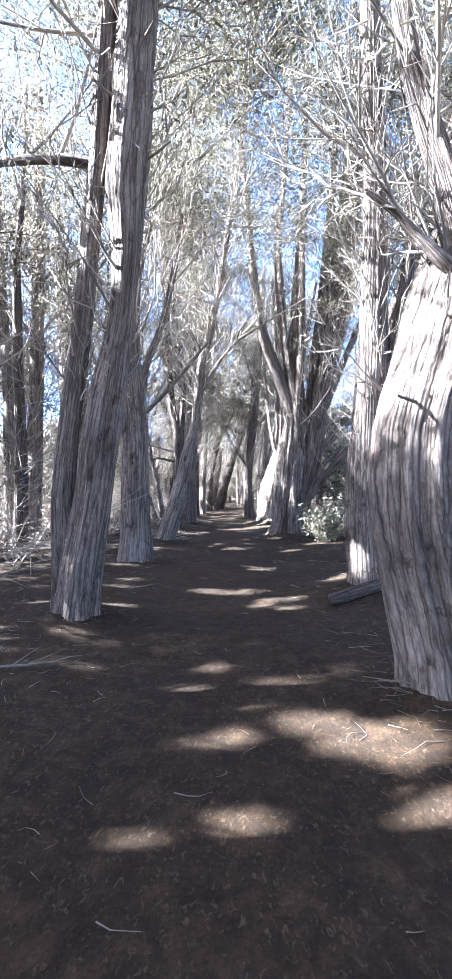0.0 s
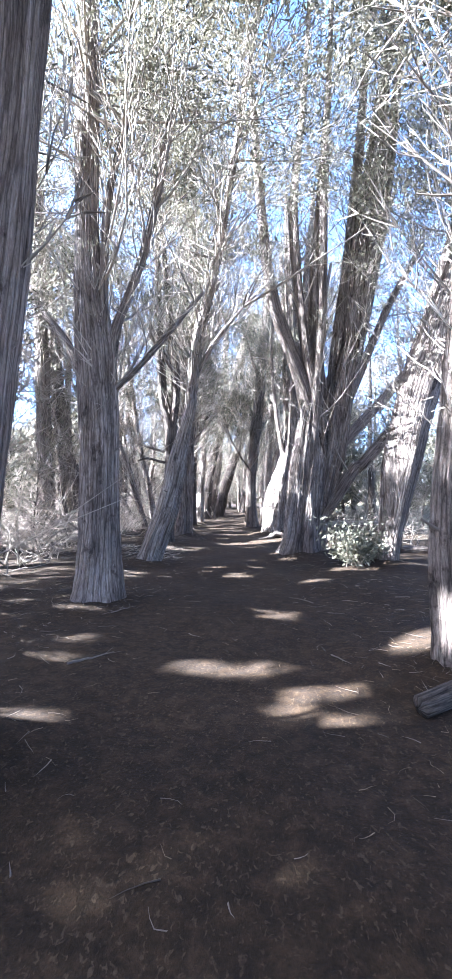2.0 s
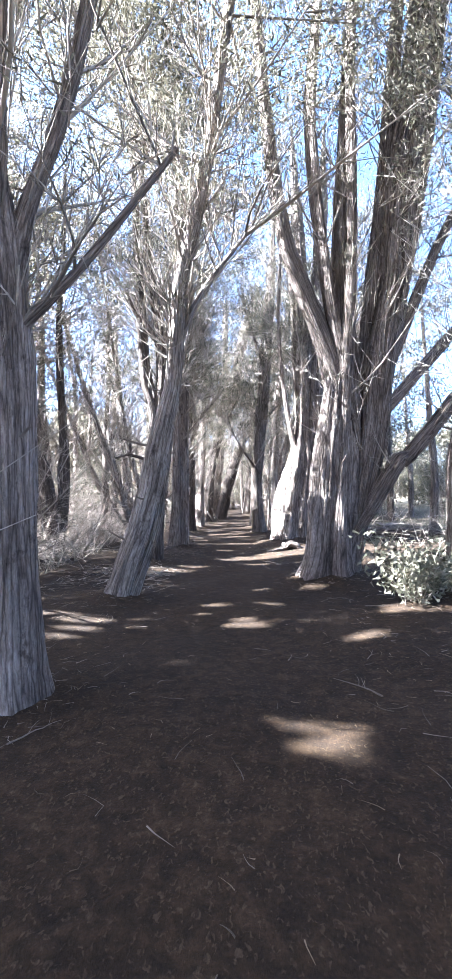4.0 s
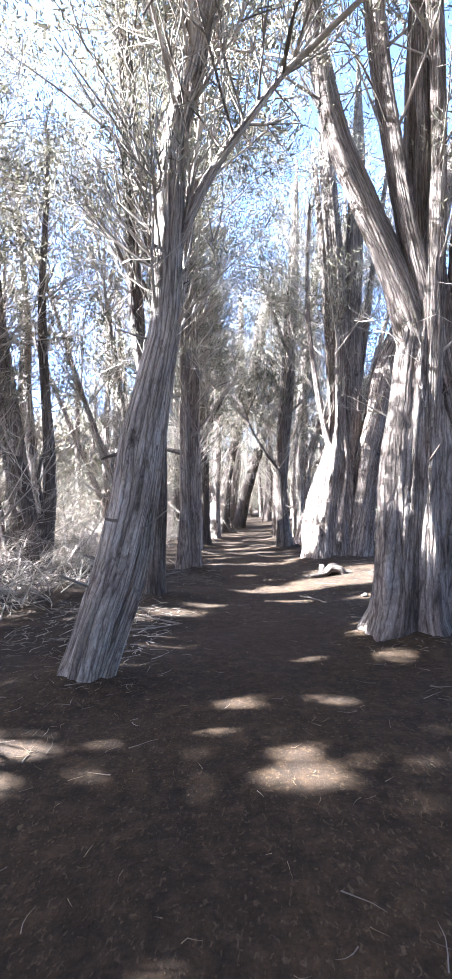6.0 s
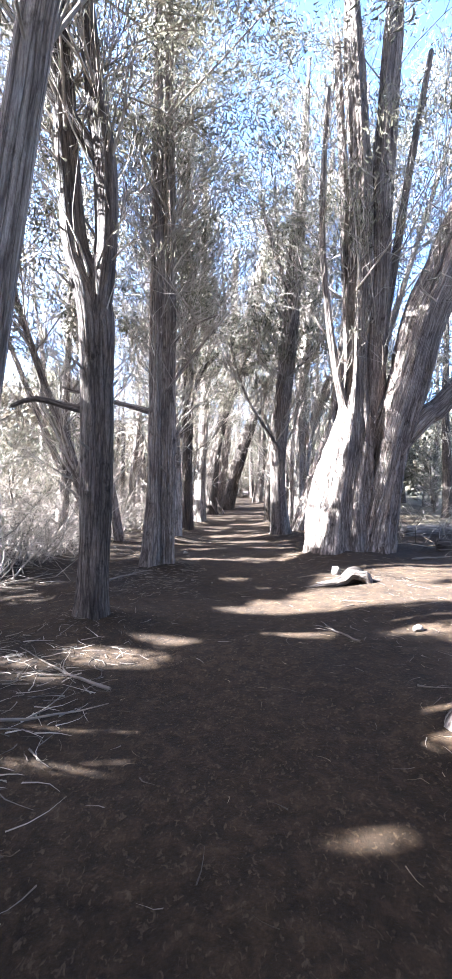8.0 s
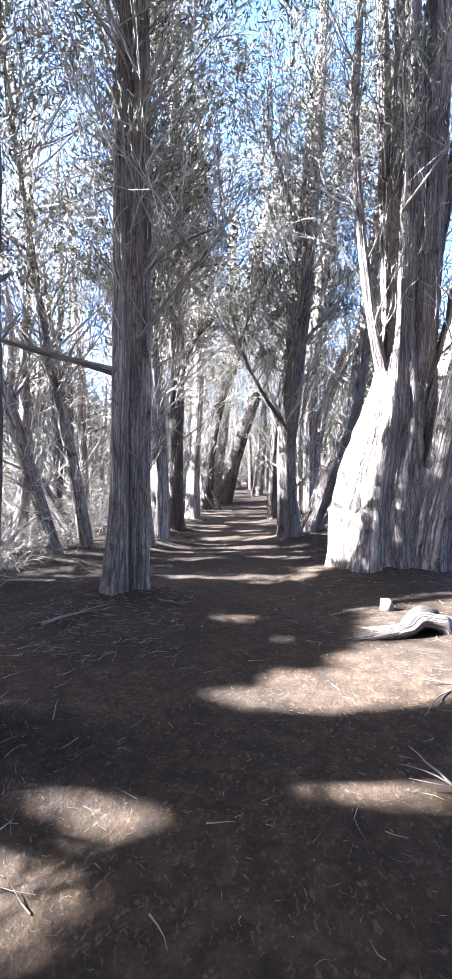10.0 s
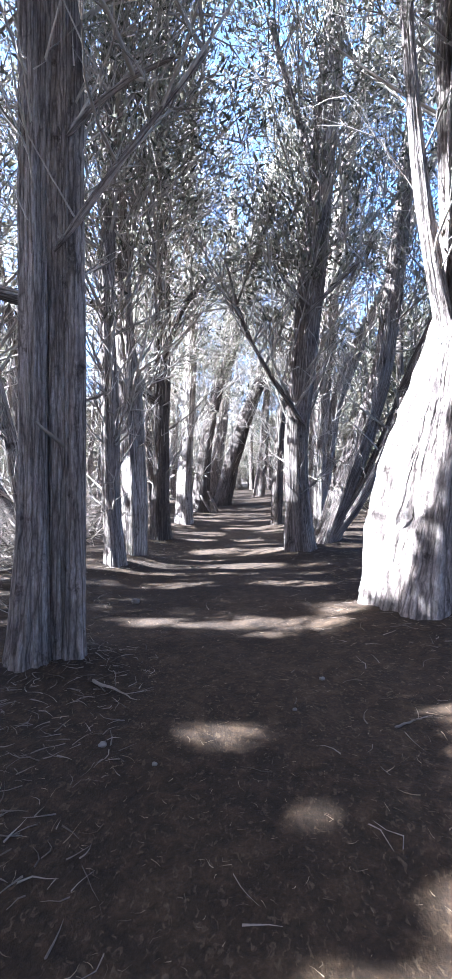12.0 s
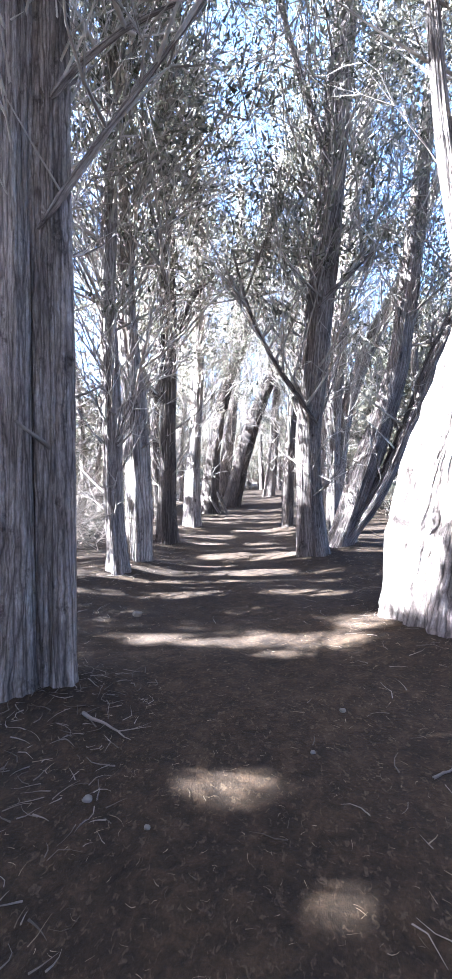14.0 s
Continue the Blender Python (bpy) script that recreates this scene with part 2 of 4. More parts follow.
GAPS += [(1.35, 16.0, 0.27), (1.73, 17.0, 0.27), (1.95, 16.3, 0.28), (2.3, 17.1, 0.3), (-0.12, 16.65, 0.15), (-0.48, 16.88, 0.13), (0.28, 16.1, 0.105), (0.97, 17.05, 0.15), (0.2, 18.45, 0.3), (0.75, 18.55, 0.25), (1.15, 18.95, 0.25),
         (-0.35, 18.4, 0.2), (-0.85, 18.55, 0.18), (0.23, 21.6, 0.3), (-0.4, 23.0, 0.35), (0.57, 23.7, 0.35), (-0.9, 25.6, 0.4), (0.4, 26.7, 0.4)]
GAPS += [(0.42, 5.38, 0.14), (0.67, 5.2, 0.13), (0.8, 5.7, 0.13), (1.6, 6.2, 0.2), (2.38, 8.4, 0.25), (1.27, 9.28, 0.13), (-2.17, 10.24, 0.15), (-1.66, 9.75, 0.15), (1.25, 11.65, 0.16), (1.15, 12.3, 0.16), (0.16, 10.1, 0.12)]
GAPS += [(-0.93, 14.1, 0.12), (-0.65, 14.0, 0.14), (0.35, 14.22, 0.12), (0.62, 14.25, 0.16), (0.94, 17.0, 0.14), (3.0, 16.7, 0.4), (3.5, 17.5, 0.45), (2.9, 15.6, 0.35), (3.6, 14.6, 0.4)]
# grid of cuts for the broad clearing of light before the great tree; a strip left uncut stands in for a limb's shadow
for y in np.arange(15.08, 17.4, 0.27):
    for x in np.arange(float(np.interp(y, [14.95, 15.3, 15.9, 16.7, 17.3], [-0.25, 0.25, 0.8, 1.15, 1.35])), 2.5, 0.3):
        if abs(x - 0.25 - 0.6 * (y - 15.0)) > 0.12:
            GAPS.append((x, y, 0.19))
rng = np.random.default_rng(12)
# further cuts at trunk height, at random, to dapple the bark with sun
DAPPLES = [(-1.6 + rng.normal(0, 0.25), rng.uniform(3, 30), rng.uniform(2.7, 8.0), rng.uniform(0.05, 0.15)) for k in range(70)]
GAPS += [(rng.uniform(-2.8, -1.3), rng.uniform(4, 14), rng.uniform(0.09, 0.13)) for k in range(26)]
DAPPLES += [(1.75 + rng.normal(0, 0.35), rng.uniform(3, 30), rng.uniform(0.4, 8.0), rng.uniform(0.06, 0.17)) for k in range(110)]
GAPS += [(rng.uniform(-1.0, 1.1), rng.uniform(19.8, 29), rng.uniform(0.18, 0.34)) for k in range(20)]
GAPS = np.array([(x, y, float(gz(x, y)), r - 0.015) for x, y, r in GAPS] + [(1.85 + 0.15 * math.sin(5 * z), 18.9, z, 0.36) for z in (0.3, 0.8, 1.3, 1.9, 2.6, 3.3, 4.0, 4.8)] + [(1.8, 5.8, z, 0.22) for z in (0.5, 3.2)] + [(-1.3, 4.75, 3.2, 0.25), (2.25, 10.35, 0.4, 0.36), (2.45, 10.4, 0.8, 0.25)] + DAPPLES, dtype=np.float32)


def shaded(p):
    """True where a leaf or twig stands clear of every gap."""
    p = np.asarray(p, dtype=np.float32)
    u = np.array(sun_from, dtype=np.float32)
    s = GAPS[:, :3]
    along = (p @ u)[:, None] - (s @ u)[None]
    d2 = (p ** 2).sum(1)[:, None] - 2 * p @ s.T + (s ** 2).sum(1)[None]
    return ~((d2 - along ** 2 < GAPS[None, :, 3] ** 2) & (along > 1.0)).any(1)


# ---- trees ----
def stem_mesh(line, seed, sides, flare, ground, material, rough=1.0):
    """A trunk or limb about a smooth line of (x, y, z, r), with flutes, burrs and a root flare."""
    rng = np.random.default_rng(seed)
    n = len(line)
    th = np.arange(sides) * 2 * np.pi / sides
    run = np.concatenate([[0], np.cumsum(np.linalg.norm(np.diff(line[:, :3], axis=0), axis=1))])
    tan = unit(np.gradient(line[:, :3], axis=0))
    a = unit(np.cross(tan, np.array([[0.0, 1.0, 0.0]])))
    b = np.cross(tan, a)
    shape = np.ones((n, sides))
    for k, amp in ((2, 0.075), (3, 0.075), (5, 0.04), (8, 0.028), (11, 0.024)):
        ph, tw, wob = rng.uniform(0, 6.3), rng.uniform(-0.5, 0.5), rng.uniform(0.5, 1.6)
        shape += rough * amp * np.sin(k * th[None] + ph + tw * run[:, None] + 0.7 * np.sin(wob * run[:, None] + ph))
    shape += 0.03 * np.sin(run[:, None] * rng.uniform(2, 4) + rng.uniform(0, 6) + np.cos(th)[None])
    if sides > 20:
        for k, amp in ((14, 0.02), (17, 0.018)):
            ph, tw = rng.uniform(0, 6.3), rng.uniform(-0.6, 0.6)
            shape += rough * amp * np.sin(k * th[None] + ph + tw * run[:, None] + 1.6 * np.sin(1.1 * run[:, None] + ph))
    shape += rng.normal(0, 0.014 * rough, shape.shape)
    if flare:
        h = np.maximum(line[:, 2] - ground, 0)[:, None]
        lobes = 0.55 + 0.45 * np.sin(5 * th + rng.uniform(0, 6))[None] + 0.2 * np.sin(3 * th + rng.uniform(0, 6))[None]
        shape += flare * np.exp(-h / 0.2) * lobes
    r = line[:, 3:4] * shape
    v = line[:, None, :3] + r[..., None] * (np.cos(th)[None, :, None] * a[:, None] + np.sin(th)[None, :, None] * b[:, None])
    i = np.arange(n * sides).reshape(n, sides)
    q = np.stack([i[:-1], np.roll(i, -1, 1)[:-1], np.roll(i, -1, 1)[1:], i[1:]], -1).reshape(-1, 4)
    v = np.vstack([v.reshape(-1, 3), line[-1:, :3] + tan[-1:] * line[-1, 3]])
    top = len(v) - 1
    tri = [(i[-1, k], i[-1, (k + 1) % sides], top) for k in range(sides)]
    me = mesh_of("trunk", v, q, material, True, tri)
    mean = float(line[:, 3].mean())
    co = np.empty((n, sides, 3))
    co[..., 0], co[..., 1] = np.cos(th)[None] * mean, np.sin(th)[None] * mean
    co[..., 2] = run[:, None] + seed * 3.1
    co = np.vstack([co.reshape(-1, 3), [[0, 0, run[-1] + seed * 3.1]]])
    at = me.attributes.new("bark", "FLOAT_VECTOR", "POINT")
    at.data.foreach_set("vector", co.astype(np.float32).ravel())
    return me


def shoots(rng, start, az, el, length, r0, p, bend, wob):
    """Curved shoots: start (n, 3), azimuth, elevation and length (n,). Returns paths and radii."""
    n = len(start)
    s = np.linspace(0, 1, p)[None, :, None]
    d = np.stack([np.cos(az) * np.cos(el), np.sin(az) * np.cos(el), np.sin(el)], -1)[:, None]
    side = np.stack([-np.sin(az), np.cos(az), np.zeros(n)], -1)[:, None]
    L = length[:, None, None]
    path = start[:, None] + L * s * d
    path = path + L * bend[:, None, None] * s ** 2 * np.array([0, 0, 1.0])
    path = path + L * wob * rng.normal(0, 1, (n, 1, 1)) * np.sin(s * np.pi * rng.uniform(0.6, 1.6, (n, 1, 1))) * side
    path[:, 1:] += rng.normal(0, 0.02, (n, p - 1, 3)) * L * wob * 5
    rad = r0[:, None] * (1 - 0.85 * np.linspace(0, 1, p)[None])
    return path, rad


def sprays(rng, centres, outward, count, size, length, width):
    """Feathery foliage: narrow blades round each centre."""
    n = len(centres)
    off = rng.normal(0, 1, (n, count, 3)) * np.array([1, 1, 0.55]) * size
    d = unit(outward[:, None] + rng.normal(0, 0.55, (n, count, 3)) + np.array([0, 0, 0.1]))
    w = unit(np.cross(d, rng.normal(0, 1, (n, count, 3))))
    L = rng.uniform(0.5, 1.2, (n, count, 1)) * length
    W = rng.uniform(0.6, 1.3, (n, count, 1)) * width
    c = centres[:, None] + off
    v = np.stack([c - w * W, c + d * L, c + w * W], 2)
    return v.reshape(-1, 3), np.arange(n * count * 3).reshape(-1, 3)


def crown(seed, lines, lo, hi, boughs, reach, leafy, leaf_from, steep=(0.35, 1.15), kids=6, grandkids=3, thick=0.02, blades=110, clump=0.18, face=None, single=0, low=2.4, blade=(0.1, 0.014), twig=0.007, shift=None):
    """Branches, twigs and foliage sprays on the given stem lines between the heights lo and hi."""
    rng = np.random.default_rng(seed)
    pool = np.vstack([ln[(ln[:, 2] > lo) & (ln[:, 2] < hi)] for ln in lines])
    pick = pool[rng.integers(0, len(pool), boughs)]
    az = rng.uniform(0, 2 * np.pi, boughs)
    if face is not None:
        az = face + rng.normal(0, 1.1, boughs)
    el = rng.uniform(steep[0], steep[1], boughs)
    top = np.clip((pick[:, 2] - lo) / (hi - lo), 0, 1)
    L = reach * rng.uniform(0.45, 1.15, boughs) * (1 - 0.35 * top) * np.clip(0.3 + 0.7 * (pick[:, 2] - low) / 2.5, 0.3, 1)
    r0 = thick * rng.uniform(0.5, 1.3, boughs)
    p1, r1 = shoots(rng, pick[:, :3], az, el, L, r0, 5, rng.uniform(-0.05, 0.3, boughs), 0.05)
    big = np.argsort(-r0 * L)[:single]
    rest = np.setdiff1d(np.arange(boughs), big)
    singles = [tubes(p1[k:k + 1], r1[k:k + 1], 6) for k in big]
    pieces = [tubes(p1[rest], r1[rest], 3)]
    which = np.repeat(np.arange(boughs), kids)
    at = rng.integers(1, 5, len(which))
    s2 = p1[which, at]
    az2 = az[which] + rng.normal(0, 0.8, len(which))
    el2 = np.clip(el[which] + rng.normal(0.1, 0.45, len(which)), -0.5, 1.45)
    L2 = L[which] * rng.uniform(0.15, 0.5, len(which))
    p2, r2 = shoots(rng, s2, az2, el2, L2, np.maximum(r1[which, at] * 0.65, twig * 1.15), 3, rng.uniform(-0.1, 0.3, len(which)), 0.07)
    clear = shaded(p2[:, 1] + shift) if shift is not None else np.full(len(p2), True)
    pieces.append(tubes(p2[clear], r2[clear], 3))
    w3 = np.repeat(np.arange(len(which)), grandkids)
    at3 = rng.integers(1, 3, len(w3))
    s3 = p2[w3, at3]
    L3 = L2[w3] * rng.uniform(0.25, 0.7, len(w3))
    az3 = az2[w3] + rng.normal(0, 1.0, len(w3))
    el3 = np.clip(el2[w3] + rng.normal(0, 0.5, len(w3)), -0.7, 1.4)
    p3, r3 = shoots(rng, s3, az3, el3, L3, twig * rng.uniform(0.6, 1.25, len(w3)), 2, rng.uniform(-0.1, 0.2, len(w3)), 0.05)
    clear = shaded(p3[:, 1] + shift) if shift is not None else np.full(len(p3), True)
    pieces.append(tubes(p3[clear], r3[clear], 3))
    wood = joined(pieces)
    ends, out = p2[:, -1], p2[:, -1] - p2[:, 0]
    keep = (rng.random(len(ends)) < leafy * np.clip((ends[:, 2] - leaf_from) / 1.5, 0.15, 1)) & (ends[:, 2] > leaf_from)
    leaves = sprays(rng, ends[keep], unit(out[keep]), blades, clump, blade[0], blade[1]) if keep.any() else None
    if leaves is not None and shift is not None:
        v = leaves[0].reshape(-1, 3, 3)
        v = v[shaded(v.mean(1) + shift)]
        leaves = v.reshape(-1, 3), np.arange(len(v) * 3).reshape(-1, 3)
    return wood, leaves, singles


GROUPS = {"row": "cypress trees along the path", "thicket": "cypress trees in the thicket"}


def tree(name, label, stems, material=None, seed=1, sides=24, flare=0.25, top=13.0, crowns=(), group="", leaf=None, rough=1.0):
    """A tree from its stems: each (y at the foot, [(x, z, r), ...], drift of y per metre of height)."""
    material, leaf = material or BARK, leaf or LEAF
    lines = []
    bx, by = stems[0][1][0][0], stems[0][0]
    ground = float(gz(bx, by))
    BASES.append((bx, by, stems[0][1][0][2]))
    for j, st in enumerate(stems):
        y0, pts = st[0], st[1]
        drift = st[2] if len(st) > 2 else 0.0
        foot = pts[0][1] < 1.3 and j < 9
        p = [(x, y0 + drift * (z - ground), z, r) for x, z, r in pts]
        if foot and p[0][2] > ground - 0.1 and p[0][2] < 1.3 and (j == 0 or p[0][2] < 0.75):
            a, b = np.array(p[0]), np.array(p[1])
            k = (ground - 0.12 - a[2]) / (b[2] - a[2])
            low = a + (b - a) * max(k, -0.7)
            low[2], low[3] = ground - 0.12, a[3] * 1.08
            if a[2] - ground < 0.12:
                p = [tuple(low)] + p[1:]
            else:
                p = [tuple(low)] + p
        if p[0][2] > ground + 0.75 and j:
            a, b = np.array(p[0]), np.array(p[1])
            low = a - (b - a) * 0.4
            low[3] = a[3] * 0.4
            p = [tuple(low)] + p
        a, b = np.array(p[-2]), np.array(p[-1])
        if b[2] < top and b[3] > 0.06:
            d = (b - a)[:3] / np.linalg.norm((b - a)[:3])
            d = unit(d * [1, 1, 1] + [0, 0, 0.25])
            L = top - b[2]
            p.append((*(b[:3] + d * L * 0.5), b[3] * 0.62))
            p.append((*(b[:3] + d * L + [0, 0, 0.2]), 0.03))
        lines.append(smooth_line(p, 0.14 if by < 20 else 0.22))
    root = thing(name, (bx, by, ground), label, "tree", group)
    o = np.array([bx, by, ground])
    for j, ln in enumerate(lines):
        foot = stems[j][1][0][1] < 0.75
        loc = ln.copy()
        loc[:, :3] -= o
        n = (64 if foot and rough > 1 else 40 if foot and ln[:, 3].max() > 0.14 and by < 26 else sides) if ln[:, 3].max() > 0.08 else 10
        me = stem_mesh(loc, seed * 7 + j, n, flare if foot else 0, 0.0, material, rough)
        nm = "trunk" if foot else "limb"
        part(nm, me, root)
    if by < 25:
        rng = np.random.default_rng(seed + 900)
        pool = lines[0][(lines[0][:, 2] > ground + 0.7) & (lines[0][:, 2] < ground + 6)]
        for k in range(9):
            x, y, z, r = pool[rng.integers(0, len(pool))]
            az, el, L = np.array([rng.uniform(0, 6.3)]), np.array([rng.uniform(-0.2, 0.7)]), np.array([r + rng.uniform(0.04, 0.3)])
            p, rad = shoots(rng, np.array([[x, y, z]]) - o, az, el, L, np.array([rng.uniform(0.009, 0.022)]), 4, np.array([0.1]), 0.05)
            v, q = tubes(p, rad * 0.6 + rad[:, :1] * 0.4, 6)
            part("stub", mesh_of("stub", v, q, LITTER), root)
    for j, c in enumerate(crowns):
        c = dict(c)
        use = c.pop("use", None)
        src = [lines[i] for i in use] if use else lines
        wood, leaves, singles = crown(seed * 31 + j, src, shift=np.zeros(3), **c)
        for v, q in singles:
            part("branch", mesh_of("branch", v - o, q, TWIG), root)
        part("twig_spray", mesh_of("twig_spray", wood[0] - o, wood[1], TWIG), root, "fine bare grey-brown twigs", "stuff")
        if leaves is not None:
            part("foliage", mesh_of("foliage", leaves[0] - o, [], leaf, False, leaves[1]), root, "dark green feathery sprays")
    return root


ROW = GROUPS["row"]
BARE = dict(lo=1.8, hi=9.0, boughs=104, reach=2.3, leafy=0.1, leaf_from=3.4, steep=(0.4, 1.25), grandkids=2, single=14, low=2.2, thick=0.017, blades=50, clump=0.14, blade=(0.09, 0.008))
FULL = dict(lo=5.0, hi=12.5, boughs=56, reach=2.8, leafy=0.68, leaf_from=5.0, steep=(0.0, 1.0), grandkids=1, single=6, blades=102, clump=0.22, blade=(0.115, 0.0125))
FULL_LIGHT = dict(FULL, leafy=0.64)
# TOP: coarse upper layer, mostly out of view, added to deepen the shade below
TOP = dict(lo=9.0, hi=13.0, boughs=26, reach=2.6, leafy=0.8, leaf_from=9.0, steep=(0.0, 0.9), kids=4, grandkids=1, blades=44, clump=0.34, blade=(0.28, 0.032))
BARE_SLIM = dict(BARE, lo=3.0, reach=1.6)
BARE_FAR = dict(BARE, boughs=92, lo=1.0, hi=10.5, low=0.5, reach=2.6, thick=0.022, twig=0.01, leafy=0.2, blades=26, blade=(0.14, 0.02))
FULL_FAR = dict(FULL, lo=3.8, leaf_from=3.8, boughs=54, leafy=0.42, blades=62, clump=0.27, blade=(0.13, 0.019), twig=0.01)

tree("cypress", "grey cypress with two trunks leaning over the path",
     [(4.75, [(-1.565, 0.254, 0.225), (-1.48, 0.785, 0.213), (-1.334, 1.423, 0.196), (-1.213, 2.045, 0.189), (-1.078, 2.634, 0.154), (-0.958, 3.199, 0.114), (-0.886, 3.751, 0.132), (-0.861, 4.275, 0.182), (-0.802, 4.786, 0.185), (-0.746, 5.279, 0.175), (-0.675, 5.748, 0.16)], -0.15),
      (4.85, [(-1.695, 0.613, 0.159), (-1.671, 1.433, 0.125), (-1.581, 2.055, 0.099), (-1.466, 2.662, 0.1), (-1.347, 3.245, 0.095), (-1.259, 3.806, 0.094), (-1.175, 4.346, 0.088), (-1.102, 4.865, 0.093), (-0.98, 5.849, 0.082)], -0.15),
      (4.2, [(-1.1, 4.52, 0.05), (-1.36, 4.58, 0.055), (-1.7, 4.6, 0.048), (-2.3, 4.55, 0.036)])],
     BARK, seed=1, group=ROW, crowns=(BARE, FULL_LIGHT, TOP))
tree("cypress", "grey cypress with fluted trunk and forked upper limbs",
     [(8.05, [(-1.63, 0.36, 0.293), (-1.61, 0.97, 0.259), (-1.59, 1.99, 0.225), (-1.61, 2.66, 0.239), (-1.66, 3.46, 0.246), (-1.77, 4.64, 0.157), (-1.76, 6.57, 0.15)]),
      (8.05, [(-1.53, 3.19, 0.123), (-1.39, 3.72, 0.068), (-1.15, 4.32, 0.058), (-0.92, 5.17, 0.055), (-0.68, 6.46, 0.048)]),
      (7.95, [(-1.56, 3.16, 0.1), (-1.54, 3.94, 0.06), (-1.48, 5.21, 0.047), (-1.25, 6.22, 0.037)]),
      (8.0, [(-1.45, 2.85, 0.041), (-1.03, 3.25, 0.034), (-0.63, 3.71, 0.027), (-0.3, 4.1, 0.02)]),
      (8.05, [(-1.7, 2.8, 0.075), (-2.01, 3.46, 0.055), (-2.3, 3.85, 0.041)])],
     BARK, seed=2, group=ROW, crowns=(BARE, FULL_LIGHT, TOP))
tree("cypress", "pale grey cypress trunk leaning across the path",
     [(11.2, [(-1.59, 0.25, 0.165), (-1.42, 0.75, 0.175), (-1.21, 1.28, 0.165), (-1.05, 1.8, 0.152), (-0.94, 2.3, 0.145), (-0.8, 2.78, 0.122), (-0.68, 3.24, 0.107), (-0.59, 4.15, 0.108), (-0.51, 4.6, 0.1), (-0.38, 4.98, 0.095), (-0.22, 5.6, 0.08), (-0.05, 6.4, 0.07)], -0.13),
      (11.2, [(-1.33, 0.45, 0.085), (-1.06, 1.15, 0.07), (-0.96, 1.66, 0.06), (-0.9, 2.0, 0.056), (-0.83, 2.45, 0.055), (-0.76, 2.9, 0.053), (-0.66, 3.54, 0.052), (-0.57, 4.1, 0.055), (-0.48, 4.7, 0.05)], 0.04),
      (10.8, [(-0.64, 3.65, 0.063), (-0.44, 4.05, 0.046), (-0.17, 4.5, 0.039), (0.4, 5.2, 0.021)])],
     BARK_PALE, seed=3, group=ROW, crowns=(BARE_SLIM, FULL_LIGHT, TOP))
tree("cypress", "dark-barked cypress forking above head height",
     [(14.45, [(-1.58, 0.29, 0.163), (-1.54, 0.91, 0.145), (-1.49, 1.82, 0.151), (-1.48, 2.72, 0.145), (-1.5, 3.49, 0.169), (-1.67, 4.03, 0.126), (-1.74, 4.79, 0.108), (-1.78, 5.67, 0.102), (-1.8, 6.25, 0.09)]),
      (14.4, [(-1.44, 3.41, 0.107), (-1.36, 4.0, 0.095), (-1.34, 4.58, 0.101), (-1.37, 5.1, 0.104), (-1.49, 6.18, 0.089)]),
      (14.4, [(-1.45, 4.96, 0.065), (-1.68, 5.33, 0.06), (-1.91, 5.6, 0.048), (-2.08, 6.03, 0.03)]),
      (14.45, [(-1.55, 2.42, 0.048), (-1.82, 2.48, 0.036), (-2.12, 2.56, 0.03), (-2.37, 2.49, 0.021)])],
     BARK_DARK, seed=4, group=ROW, crowns=(BARE_SLIM, FULL_LIGHT, TOP))
tree("cypress", "brown cypress with two fused straight trunks",
     [(17.5, [(-1.28, 0.36, 0.119), (-1.25, 1.49, 0.109), (-1.22, 2.69, 0.107), (-1.21, 3.46, 0.103), (-1.18, 4.58, 0.095)]),
      (17.45, [(-1.52, 0.26, 0.156), (-1.45, 1.5, 0.121), (-1.41, 2.67, 0.117), (-1.4, 3.43, 0.113), (-1.37, 4.54, 0.105)]),
      (17.5, [(-1.45, 2.85, 0.05), (-1.9, 2.98, 0.04), (-2.4, 3.12, 0.035), (-3.0, 3.3, 0.025)]),
      (17.4, [(-1.1, 3.35, 0.027), (-0.7, 3.85, 0.019), (-0.21, 4.42, 0.011)]),
      (17.4, [(-1.11, 3.96, 0.023), (-1.0, 4.08, 0.023), (-0.69, 4.29, 0.017), (-0.35, 4.43, 0.011)])],
     BARK, seed=5, rough=1.5, group=ROW, crowns=(BARE_SLIM, FULL_LIGHT, TOP))
tree("cypress", "slim straight cypress with dead side twigs",
     [(21.0, [(-1.85, 0.12, 0.167), (-1.89, 1.27, 0.132), (-1.88, 2.69, 0.132), (-1.89, 4.07, 0.114), (-1.82, 5.6, 0.11), (-1.77, 7.25, 0.097)])],
     BARK, seed=6, group=ROW, crowns=(BARE_FAR, FULL_FAR))
